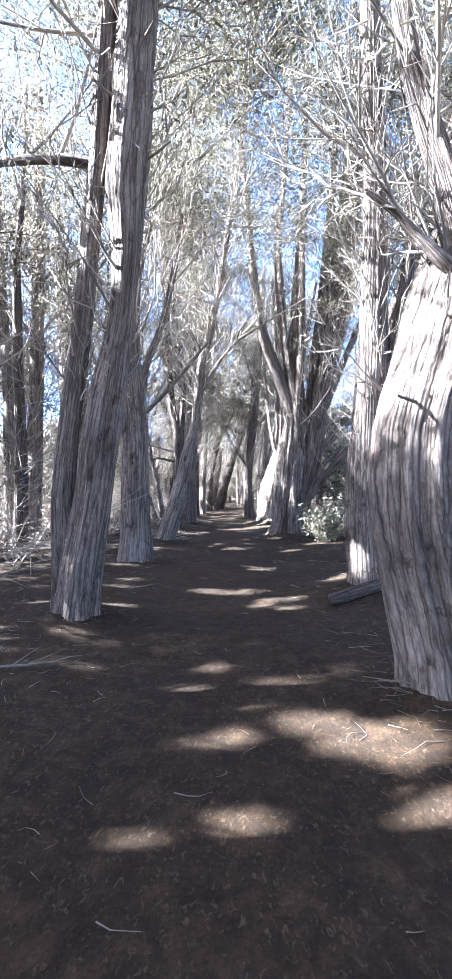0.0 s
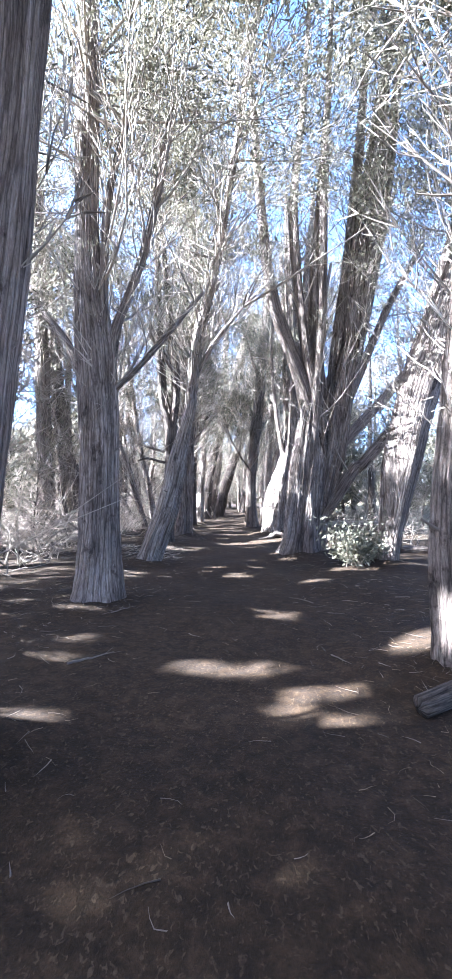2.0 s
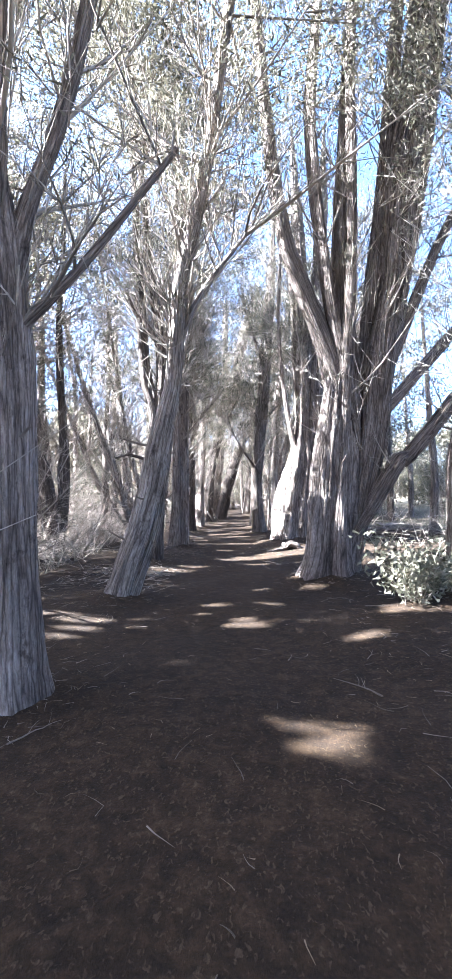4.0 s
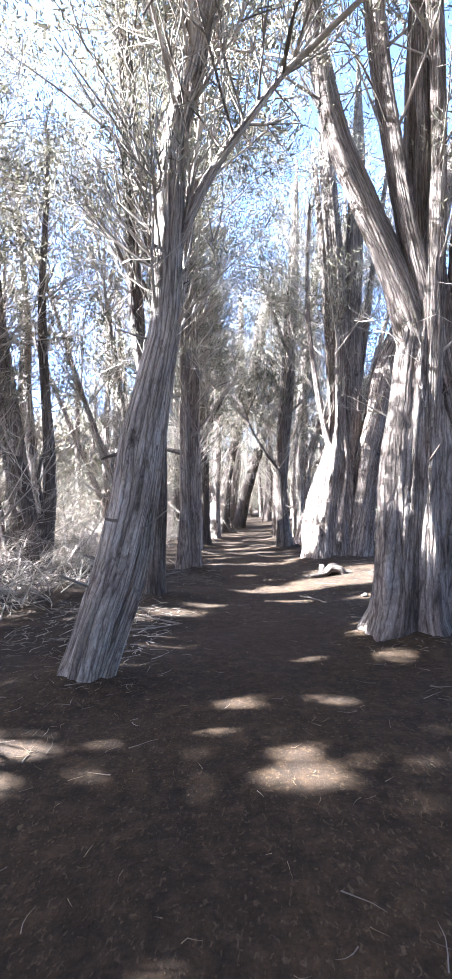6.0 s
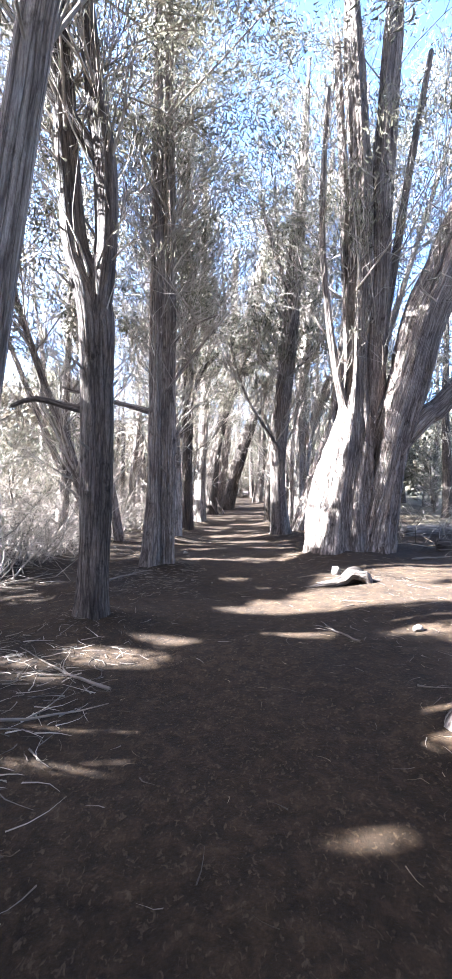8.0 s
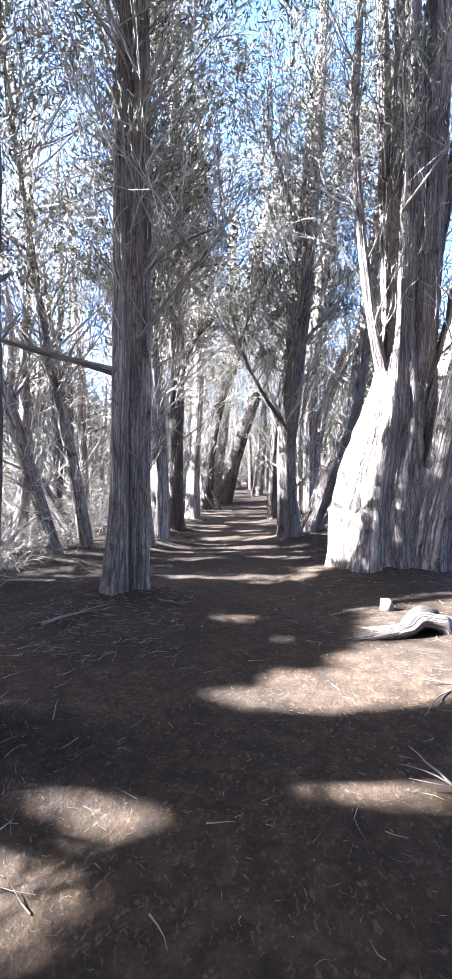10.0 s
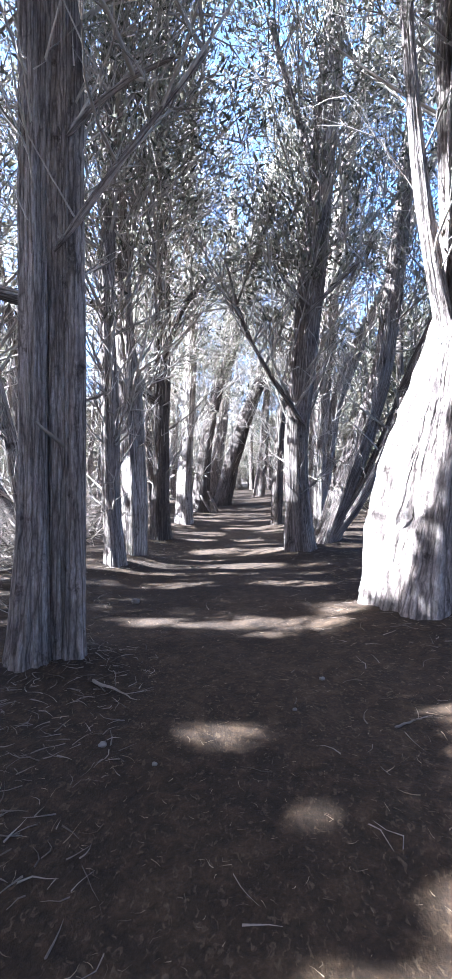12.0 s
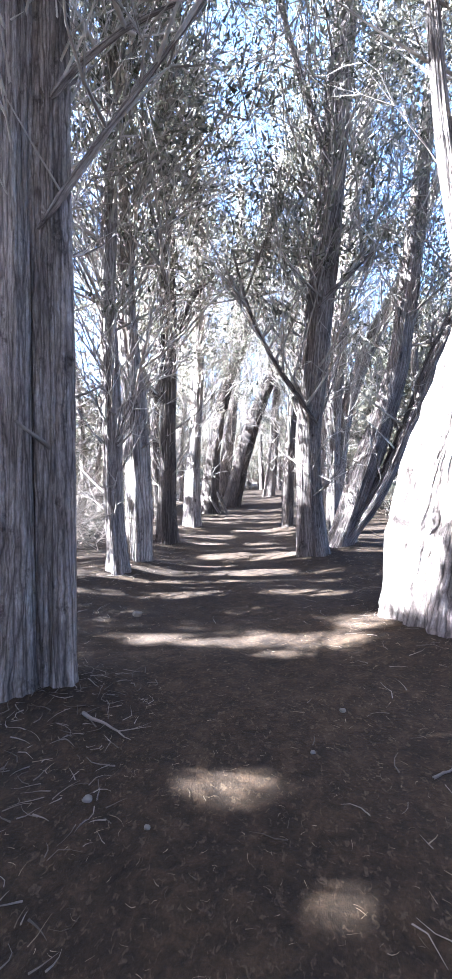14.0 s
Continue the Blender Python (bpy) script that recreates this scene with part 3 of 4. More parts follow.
tree("cypress", "straight grey cypress with broken side branches",
     [(21.8, [(-1.75, 0.03, 0.188), (-1.72, 1.22, 0.198), (-1.75, 2.71, 0.178), (-1.82, 3.78, 0.148), (-1.85, 5.13, 0.124), (-1.83, 7.48, 0.099)]),
      (21.6, [(-1.71, 3.15, 0.048), (-1.72, 4.29, 0.048), (-1.63, 5.4, 0.048), (-1.54, 6.13, 0.048), (-1.26, 6.8, 0.043), (-0.78, 7.36, 0.034)]),
      (21.5, [(-1.48, 6.11, 0.038), (-1.31, 5.42, 0.028), (-1.15, 4.46, 0.019)])],
     BARK_PALE, seed=7, group=ROW, crowns=(BARE_FAR, FULL_FAR))
tree("cypress", "tall dark straight cypress beside the path",
     [(24.0, [(-1.69, 0.05, 0.233), (-1.62, 1.72, 0.174), (-1.57, 3.65, 0.168), (-1.56, 5.54, 0.181), (-1.54, 8.01, 0.181), (-1.47, 11.02, 0.174)]),
      (23.9, [(-1.45, 4.12, 0.077), (-1.11, 4.99, 0.07), (-0.59, 5.59, 0.051)]),
      (23.9, [(-1.69, 3.12, 0.077), (-2.11, 3.45, 0.06), (-2.54, 4.16, 0.045)])],
     BARK_DARK, seed=8, group=ROW, crowns=(BARE_FAR, FULL_FAR))
tree("cypress", "slender cypress with sunlit patches on its bark",
     [(27.0, [(-1.48, -0.04, 0.256), (-1.39, 1.72, 0.196), (-1.27, 3.42, 0.171), (-1.17, 5.92, 0.153), (-1.2, 9.2, 0.136), (-1.07, 12.39, 0.111)])],
     BARK_PALE, seed=9, group=ROW, crowns=(BARE_FAR, FULL_FAR))
tree("cypress", "cypress leaning far over the end of the path",
     [(31, [(-1.3, -0.04, 0.316), (-1.07, 2.4, 0.226), (-0.6, 4.63, 0.214), (0.09, 6.37, 0.214), (1.22, 11.09, 0.316), (1.89, 12.97, 0.226)])],
     BARK_DARK, seed=10, group=ROW, crowns=(BARE_FAR, FULL_FAR))
tree("cypress", "thick short cypress leaning to the light",
     [(33.5, [(-0.52, 0.27, 0.364), (-0.02, 2.23, 0.338), (0.66, 4.28, 0.286), (1.45, 6.04, 0.208)])],
     BARK_DARK, seed=11, group=ROW, crowns=(BARE_FAR, FULL_FAR))
tree("cypress", "slender far cypress at the end of the path",
     [(37, [(-1.23, 0.02, 0.308), (-0.67, 3.58, 0.262), (-0.15, 8.7, 0.231), (0.13, 15.19, 0.185)])],
     BARK, seed=12, group=ROW, crowns=(BARE_FAR, FULL_FAR))
tree("cypress", "massive pale cypress with swollen trunk and bare limbs",
     [(2.95, [(1.50, 0.41, 0.305), (1.38, 1.02, 0.305), (1.33, 1.42, 0.308), (1.34, 1.83, 0.305), (1.44, 2.23, 0.292), (1.55, 2.64, 0.284), (1.64, 3.05, 0.244), (1.77, 3.65, 0.183)]),
      (2.86, [(1.53, 2.92, 0.118), (1.42, 3.40, 0.083), (1.30, 3.80, 0.071), (1.20, 4.19, 0.059), (1.14, 4.58, 0.049)]),
      (2.82, [(1.39, 2.90, 0.050), (1.25, 3.04, 0.035), (1.10, 3.20, 0.025), (0.91, 3.35, 0.018)])],
     BARK, seed=13, rough=1.3, group=ROW, crowns=(BARE, FULL, TOP))
tree("cypress", "upright cypress with sunlit foot and grey bark",
     [(5.85, [(1.84, 0.49, 0.258), (1.8, 1.36, 0.218), (1.87, 2.57, 0.185), (1.93, 3.78, 0.161), (1.97, 5.39, 0.137), (1.95, 7.01, 0.117), (1.93, 7.82, 0.109)]),
      (5.8, [(1.9, 2.55, 0.088), (2.17, 3.27, 0.08), (2.38, 4.39, 0.072), (2.5, 5.51, 0.058)])],
     BARK, seed=14, group=ROW, crowns=(BARE, FULL, TOP))
tree("cypress", "cypress leaning away from the path in shade",
     [(10.6, [(2.88, 0.32, 0.165), (3.02, 1.15, 0.23), (3.19, 2.2, 0.34), (3.5, 3.4, 0.38), (3.9, 4.5, 0.39), (4.25, 5.67, 0.34)])],
     BARK, seed=15, group=ROW, crowns=(BARE, FULL, TOP))
tree("cypress", "large many-stemmed cypress with a curved limb",
     [(12.3, [(1.6, 0.49, 0.342), (1.67, 1.33, 0.342), (1.74, 2.17, 0.325), (1.83, 3.02, 0.282), (1.93, 3.79, 0.222), (1.94, 4.66, 0.154), (1.98, 6.06, 0.137), (2.17, 8.74, 0.103)]),
      (12.25, [(1.84, 3.35, 0.17), (1.64, 4.09, 0.153), (1.32, 4.93, 0.144), (1.02, 5.82, 0.136), (0.86, 6.98, 0.119), (0.7, 8.79, 0.098)]),
      (12.4, [(1.97, 0.46, 0.183), (2.17, 1.48, 0.2), (2.38, 2.59, 0.252), (2.52, 3.8, 0.287), (2.75, 5.02, 0.287), (2.94, 6.52, 0.261), (3.19, 8.04, 0.217)]),
      (12.2, [(2.14, 1.15, 0.101), (2.49, 1.72, 0.135), (2.79, 2.17, 0.135), (3.27, 2.6, 0.118)]),
      (12.4, [(2.32, 3.12, 0.15), (2.57, 5.52, 0.14), (2.86, 8.0, 0.12), (3.07, 10.33, 0.09)]),
      (12.2, [(2.0, 3.2, 0.13), (1.64, 5.43, 0.105), (1.49, 7.85, 0.09), (1.68, 9.88, 0.07)]),
      (12.5, [(2.5, 3.2, 0.16), (3.13, 5.82, 0.14), (3.6, 8.45, 0.12), (3.87, 10.68, 0.09)]),
      (12.1, [(1.9, 3.07, 0.1), (2.09, 5.75, 0.085), (2.13, 8.38, 0.07), (2.24, 10.51, 0.058)]),
      (12.5, [(2.6, 3.4, 0.11), (3.59, 5.69, 0.085), (4.42, 7.21, 0.058)])],
     BARK, seed=16, flare=0.4, rough=1.5, group=ROW, crowns=(BARE, FULL, TOP))
tree("cypress", "huge pale cypress with a swollen sunlit foot",
     [(19.0, [(2.08, 0.21, 0.64), (2.14, 1.26, 0.575), (2.29, 2.35, 0.43), (2.37, 3.69, 0.221), (2.43, 5.49, 0.209), (2.48, 7.27, 0.19), (2.36, 9.86, 0.172)]),
      (19.1, [(2.42, 1.99, 0.373), (2.67, 3.09, 0.249), (2.8, 4.92, 0.217), (2.9, 7.32, 0.205), (3.15, 10.63, 0.162)]),
      (18.8, [(2.5, 0.3, 0.5), (2.62, 0.9, 0.44), (2.81, 1.74, 0.36), (3.14, 3.04, 0.36), (3.64, 4.79, 0.348), (4.11, 5.95, 0.324)]),
      (18.8, [(2.75, 1.62, 0.24), (3.1, 2.27, 0.216), (3.64, 2.91, 0.228), (4.11, 3.28, 0.204)]),
      (18.9, [(2.2, 2.5, 0.085), (1.95, 3.67, 0.073), (1.76, 5.1, 0.058), (1.67, 6.87, 0.05), (1.81, 9.32, 0.043)]),
      (18.9, [(2.5, 2.4, 0.085), (3.09, 3.53, 0.073), (3.68, 4.12, 0.055)]),
      (19.2, [(2.7, 3.4, 0.113), (3.2, 6.17, 0.088), (3.51, 7.97, 0.069), (3.94, 10.23, 0.057)]),
      (19.2, [(2.35, 3.0, 0.113), (2.22, 5.58, 0.101), (2.17, 8.01, 0.082), (2.06, 10.53, 0.058)])],
     BARK, seed=17, flare=0.12, rough=1.7, group=ROW, crowns=(BARE, FULL_LIGHT))
tree("cypress", "tall straight cypress close beside the path",
     [(22.5, [(1.14, 0.23, 0.26), (1.09, 1.13, 0.201), (1.09, 2.2, 0.185), (1.19, 3.27, 0.195), (1.31, 4.52, 0.212), (1.47, 5.96, 0.206), (1.63, 7.58, 0.201), (1.8, 9.36, 0.185)]),
      (22.3, [(1.02, 2.7, 0.042), (0.52, 3.45, 0.034), (0.12, 4.28, 0.027), (-0.16, 5.31, 0.018)]),
      (22.4, [(1.45, 6.7, 0.06), (1.0, 8.12, 0.054), (0.68, 9.32, 0.043)]),
      (22.3, [(1.35, 4.45, 0.038), (1.77, 4.84, 0.03), (2.17, 5.22, 0.02)])],
     BARK, seed=18, group=ROW, crowns=(BARE_FAR, FULL_FAR))
tree("cypress", "thin young cypress behind a taller one",
     [(27, [(1.14, -0.03, 0.153), (1.22, 2.18, 0.136), (1.44, 4.19, 0.111), (1.74, 6.33, 0.085)])],
     BARK_DARK, seed=19, group=ROW, crowns=(BARE_FAR, FULL_FAR))
tree("cypress", "pale sunlit cypress with a leaning side stem",
     [(25.5, [(2.01, 0.62, 0.24), (2.05, 2.4, 0.232), (2.22, 4.58, 0.21), (2.46, 6.73, 0.195), (2.76, 8.83, 0.165), (3.11, 10.89, 0.135)]),
      (25.5, [(2.19, 1.06, 0.135), (2.47, 3.12, 0.142), (3.09, 4.71, 0.15), (3.81, 6.26, 0.127)])],
     BARK_PALE, seed=20, group=ROW, crowns=(BARE_FAR, FULL_FAR))
tree("cypress", "cypress with two stems leaning away from the path",
     [(23.4, [(1.85, 0.27, 0.254), (2.18, 1.29, 0.242), (2.55, 2.36, 0.23), (2.89, 3.52, 0.193), (3.12, 5.14, 0.169), (3.32, 6.84, 0.145), (3.58, 9.05, 0.121)]),
      (23.3, [(1.92, 0.32, 0.143), (2.56, 1.29, 0.149), (3.14, 2.57, 0.143), (3.54, 3.6, 0.137), (4.11, 4.95, 0.114)])],
     BARK, seed=21, group=ROW, crowns=(BARE_FAR, FULL_FAR))
tree("cypress", "slender far cypress near the end of the path",
     [(38, [(1.24, -0.09, 0.29), (1.53, 2.66, 0.242), (1.76, 5.83, 0.177), (2.62, 9.56, 0.129)])],
     BARK, seed=22, group=ROW, crowns=(BARE_FAR, FULL_FAR))
tree("cypress", "grey cypress standing in the thicket",
     [(17, [(-5.86, -0.07, 0.316), (-5.85, 2.06, 0.27), (-5.95, 5.16, 0.225), (-6.11, 9.92, 0.18)])],
     BARK, seed=23, group=GROUPS["thicket"], crowns=(BARE_FAR, FULL_FAR))
tree("cypress", "grey cypress with crooked trunk in the thicket",
     [(17.6, [(-5.46, 0.21, 0.301), (-5.32, 2.05, 0.254), (-5.54, 4.0, 0.222), (-5.98, 8.32, 0.174)])],
     BARK, seed=24, group=GROUPS["thicket"], crowns=(BARE_FAR, FULL_FAR))
tree("cypress", "dark slender cypress in the thicket",
     [(12.5, [(-5.35, 0.26, 0.224), (-5.19, 4.77, 0.189), (-5.06, 9.94, 0.155)])],
     BARK, seed=25, group=GROUPS["thicket"], crowns=(BARE_FAR, FULL_FAR))
tree("cypress", "thin leaning cypress in the thicket",
     [(19.5, [(-3.15, 0.64, 0.106), (-3.38, 1.45, 0.097), (-3.73, 2.71, 0.087), (-4.27, 4.15, 0.068)])],
     BARK, seed=26, group=GROUPS["thicket"], crowns=(BARE_FAR, FULL_FAR))
tree("cypress", "thin crooked cypress in the thicket",
     [(20.5, [(-2.94, 0.76, 0.122), (-3.1, 1.85, 0.099), (-3.43, 3.39, 0.088), (-3.72, 5.33, 0.066)])],
     BARK, seed=27, group=GROUPS["thicket"], crowns=(BARE_FAR, FULL_FAR))

tree("cypress", "dark leaning cypress with a short broken stem beside it",
     [(16.6, [(-4.55, 0.3, 0.2), (-4.68, 1.67, 0.18), (-4.85, 2.6, 0.16), (-4.9, 2.85, 0.05)]),
      (16.4, [(-4.85, 0.3, 0.1), (-5.0, 1.0, 0.085), (-5.2, 1.95, 0.05)]),
      (16.7, [(-4.62, 1.0, 0.05), (-4.4, 1.7, 0.045), (-4.46, 2.4, 0.035), (-4.3, 3.0, 0.02)])],
     BARK_DARK, seed=28, group=ROW, crowns=(dict(BARE, lo=1.2, hi=3.0, boughs=26, single=4, low=0.0),))
tree("cypress", "cypress with two bare stems leaning away from the path",
     [(23.2, [(-4.1, 0.2, 0.13), (-4.55, 0.95, 0.12), (-5.05, 1.8, 0.11), (-5.5, 2.7, 0.1)]),
      (23.3, [(-3.95, 0.2, 0.09), (-4.0, 1.2, 0.085), (-4.1, 2.4, 0.08), (-4.35, 3.9, 0.07)])],
     BARK, seed=29, group=ROW, crowns=(BARE_SLIM,))


# ---- thicket trees beside the rows: a few kinds, repeated ----
def filler(seed, height, bend, leafy, leaf_from, boughs, material, reach=1.9, lo=0.4, blades=62, clump=0.24, blade=(0.13, 0.02), grandkids=2, at=None):
    rng = np.random.default_rng(seed)
    x, pts = 0.0, []
    for k in range(6):
        z = height * k / 5
        pts.append((x + rng.normal(0, 0.05), rng.normal(0, 0.05), z - (0.15 if k == 0 else 0), 0.13 * (1 - 0.8 * k / 5) * height / 8))
        x += bend * height / 5
    line = smooth_line(pts, 0.25)
    root = thing("cypress", (0, 0, 0), "slim grey cypress with dense bare twigs", "tree", GROUPS["thicket"])
    part("trunk", stem_mesh(line, seed, 10, 0.4, 0.0, material), root)
    wood, leaves, singles = crown(seed, [line], lo=lo, hi=height, boughs=boughs, reach=reach, leafy=leafy, leaf_from=leaf_from, steep=(0.0, 1.0), kids=3, grandkids=grandkids, blades=blades, clump=clump, blade=blade, single=4, low=-1, twig=0.009, shift=at)
    for v, q in singles:
        part("branch", mesh_of("branch", v, q, TWIG), root)
    part("twig_spray", mesh_of("twig_spray", wood[0], wood[1], TWIG), root, "fine bare grey-brown twigs", "stuff")
    if leaves is not None:
        part("foliage", mesh_of("foliage", leaves[0], [], LEAF if seed % 2 else LEAF_DRY, False, leaves[1]), root, "dark green feathery sprays")
    if at is not None:
        root.matrix_basis = pose(*at)
    return root


tall = [filler(204, 11.0, 0.02, 0.45, 1.0, 60, BARK_DARK, grandkids=0, blades=40, blade=(0.17, 0.03)), filler(205, 10.0, -0.03, 0.45, 2.0, 60, BARK, grandkids=0, blades=40, blade=(0.17, 0.03))]
bushy = [filler(219, 3.2, 0.05, 0.8, 0.2, 40, BARK_DARK, 1.5, 0.2, 42, 0.4, (0.24, 0.05), 1)]
belt = [filler(225, 6.5, 0.02, 0.75, 0.2, 48, BARK_DARK, 2.0, 0.2, 34, 0.46, (0.34, 0.085), 0), filler(226, 5.4, -0.04, 0.7, 0.2, 44, BARK, 2.1, 0.2, 34, 0.46, (0.34, 0.085), 0)]
scrub = [filler(221, 2.6, 0.12, 0.22, 0.3, 60, BARK, 1.7, 0.15, 40, 0.3, (0.2, 0.014), 1), filler(223, 2.2, -0.15, 0.15, 0.3, 56, BARK_DARK, 1.8, 0.1, 40, 0.3, (0.2, 0.014), 1)]
rng = np.random.default_rng(77)
spots, inner = [], []
for y in np.arange(-5, 46, 2.5):
    if not (17.8 < y < 19.2 or 25 < y < 27):
        inner.append((-4.8 + rng.normal(0, 0.5), y + rng.normal(0, 0.3)))
for y in np.arange(-4, 46, 3.0):
    if not 17.6 < y < 19.4:
        inner.append((-7.6 + rng.normal(0, 0.6), y + rng.normal(0, 0.5)))
for k, (x, y) in enumerate(inner):
    if x > -6.5 and 14.3 < y < 15.8:
        continue
    height, bend = ((10.5, 0.03), (11.3, -0.03), (9.4, 0.06))[k % 3]
    filler(230 + k, height, bend, 0.28 if y < 14 else 0.11, 3.6 + 0.3 * (k % 3), 66, BARK if k % 3 else BARK_DARK, at=(x, y, float(gz(x, y))))
# tall outer row, added to shade the path: placed, sized and leafed for its shadow
for k, y in enumerate([*np.arange(-6, 20, 1.25), 21.4, 23.2, 25.1, 27.2]):
    x = -12 + rng.normal(0, 0.25)
    filler(300 + k, (10.7 if y < 11 else 9.6) + rng.normal(0, 0.3), 0.0, 0.92 if y < 13.5 else 0.7 if y < 16.5 else 0.45, 6.2, 50, BARK if k % 2 else BARK_DARK, 1.5, 6.0, 40, 0.36, (0.22, 0.072), 0, (x, y, float(gz(x, y))))
for y in np.arange(9, 40, 3.0):
    spots.append((-9.2 + rng.normal(0, 0.7), y + rng.normal(0, 0.5), scrub))
for y in np.arange(3.5, 32, 2.8):
    spots.append((-6.0 + rng.normal(0, 0.5), y + rng.normal(0, 0.5), scrub))
for y in np.arange(8, 34, 3.6):
    spots.append((9.5 + rng.normal(0, 1.2), y + rng.normal(0, 0.5), scrub))
for y in np.arange(-2, 46, 2.4):
    spots.append((-15.5 + rng.normal(0, 0.6), y + rng.normal(0, 0.5), bushy))
for y in np.arange(4, 46, 2.8):
    spots.append((16.0 + rng.normal(0, 0.8), y + rng.normal(0, 0.5), bushy))
# unseen trees behind the start of the walk, added to darken the near ground
for y in np.arange(-9, 1.5, 2.2):
    spots.append((-2.4 + rng.normal(0, 0.3), y, tall))
    spots.append((3.2 + rng.normal(0, 0.3), y - 1.0, tall))
for y in np.arange(-6, 60, 3.2):
    if not 9 < y < 36:
        spots.append((-18.5 + rng.normal(0, 0.6), y + rng.normal(0, 0.5), belt))
    if not 6 < y < 44:
        spots.append((19.0 + rng.normal(0, 0.8), y + rng.normal(0, 0.5), belt))
for x in np.arange(-17, 18, 2.4):
    spots.append((x, 60 + rng.normal(0, 1.0), belt))
for y in np.arange(30, 58, 3.2):
    spots.append((-9.5 + rng.normal(0, 1.2), y + rng.normal(0, 0.5), belt))
    spots.append((8.5 + rng.normal(0, 1.2), y + rng.normal(0, 0.5), belt))
for x, y in ((-0.9, 47), (0.4, 49), (1.3, 46), (-1.9, 44.5), (2.2, 43), (-3.9, 33), (4.6, 35), (-4.4, 38), (5.2, 29)):
    spots.append((x, y, tall))
for y in np.arange(2, 50, 7.0):
    spots.append((10.6 + rng.normal(0, 0.8), y + rng.normal(0, 0.8), tall))
for y in np.arange(2, 50, 5.0):
    spots.append((8.6 + rng.normal(0, 1.0), y + rng.normal(0, 0.8), tall))
for y in np.arange(29, 46, 3.6):
    spots.append((-2.7 + rng.normal(0, 0.4), y + rng.normal(0, 0.6), tall))
    spots.append((3.4 + rng.normal(0, 0.4), y + rng.normal(0, 0.6), tall))
for x in np.arange(-7, 7.5, 1.5):
    spots.append((x, 47.5 + rng.normal(0, 0.8), scrub))
    spots.append((x + 0.7, 50.5 + rng.normal(0, 0.8), bushy))
for x in np.arange(-8, 8.5, 1.6):
    spots.append((x, 54 + rng.normal(0, 1.0), tall))
    if abs(x) < 3:
        spots.append((x, -8 + rng.normal(0, 1.0), tall))
used = set()
for x, y, kinds in spots:
    kind = kinds[int(rng.integers(0, len(kinds)))]
    m = pose(x, y, float(gz(x, y)), 0, 0, rng.uniform(0, 360))
    if kind.name not in used:
        used.add(kind.name)
        kind.matrix_basis = m
    else:
        copy_thing(kind, m)


# ---- ground sheet ----
def spread(lo, hi, step, far, grow=1.35):
    mid = list(np.arange(lo, hi + step / 2, step))
    d, a, b = step, lo, hi
    left, right = [], []
    while b < far:
        d *= grow
        a, b = a - d, b + d
        left.append(a)
        right.append(b)
    return np.array(left[::-1] + mid + right)


gx, gy = spread(-5, 5, 0.1, 1500), spread(-1, 26, 0.11, 1500)
X, Y = np.meshgrid(gx, gy)
Z = gz(X, Y)
i = np.arange(X.size).reshape(X.shape)
q = np.stack([i[:-1, :-1], i[:-1, 1:], i[1:, 1:], i[1:, :-1]], -1).reshape(-1, 4)
tagged(new("ground", mesh_of("ground", np.stack([X, Y, Z], -1), q, SOIL)), "trodden brown soil path strewn with needles between trees", "ground", kind="structure")


# ---- litter and fallen wood ----
def scatter(seed, n, xs, ys, lengths, radius, name, label, material, lift=0.008, dense=None):
    rng = np.random.default_rng(seed)
    x, y = rng.uniform(*xs, n), rng.uniform(*ys, n)
    if dense is not None:
        keep = rng.random(n) < dense(x, y)
        x, y = x[keep], y[keep]
        n = len(x)
    start = np.stack([x, y, gz(x, y) + lift], -1)
    p, r = shoots(rng, start, rng.uniform(0, 6.3, n), rng.normal(0.03, 0.09, n), rng.uniform(*lengths, n), radius * rng.uniform(0.6, 1.5, n), 4, np.zeros(n), 0.13)
    p[:, :, 2] = np.maximum(p[:, :, 2], gz(p[:, :, 0], p[:, :, 1]) + radius * 0.4)
    v, q = tubes(p, r, 3)
    return tagged(new(name, mesh_of(name, v, q, material)), label, "litter", kind="stuff")


def edge(x, y):
    return np.clip((np.abs(x + 0.1) - 0.3) / 1.4, 0.12, 1)


scatter(5, 5500, (-3.4, 3.0), (-0.8, 26), (0.03, 0.11), 0.0022, "needle_litter", "pale dry needles and twig bits strewn on soil", STRAW, dense=edge)
scatter(6, 2600, (-3.6, 2.6), (-0.5, 26), (0.06, 0.2), 0.0032, "twig_litter", "small dead twigs lying on the soil", LITTER, dense=edge)

scatter(7, 320, (-2.9, -1.05), (11.6, 14.0), (0.06, 0.3), 0.005, "twig_litter", "pale dead twigs heaped beside a trunk", BRUSH)
scatter(8, 420, (-2.2, -0.6), (15.5, 17.8), (0.03, 0.16), 0.0034, "twig_litter", "dead twigs and bark bits heaped beside a trunk", LITTER)
scatter(9, 110, (1.0, 2.8), (1.5, 4.5), (0.08, 0.35), 0.004, "twig_litter", "dead twigs round the foot of a cypress", LITTER)
scatter(10, 1500, (-1.6, 1.6), (13.5, 19.5), (0.015, 0.05), 0.0013, "needle_litter", "fine dry needles on trodden soil", STRAW)


rng = np.random.default_rng(41)
ring = np.repeat(np.array(BASES), 55, axis=0)
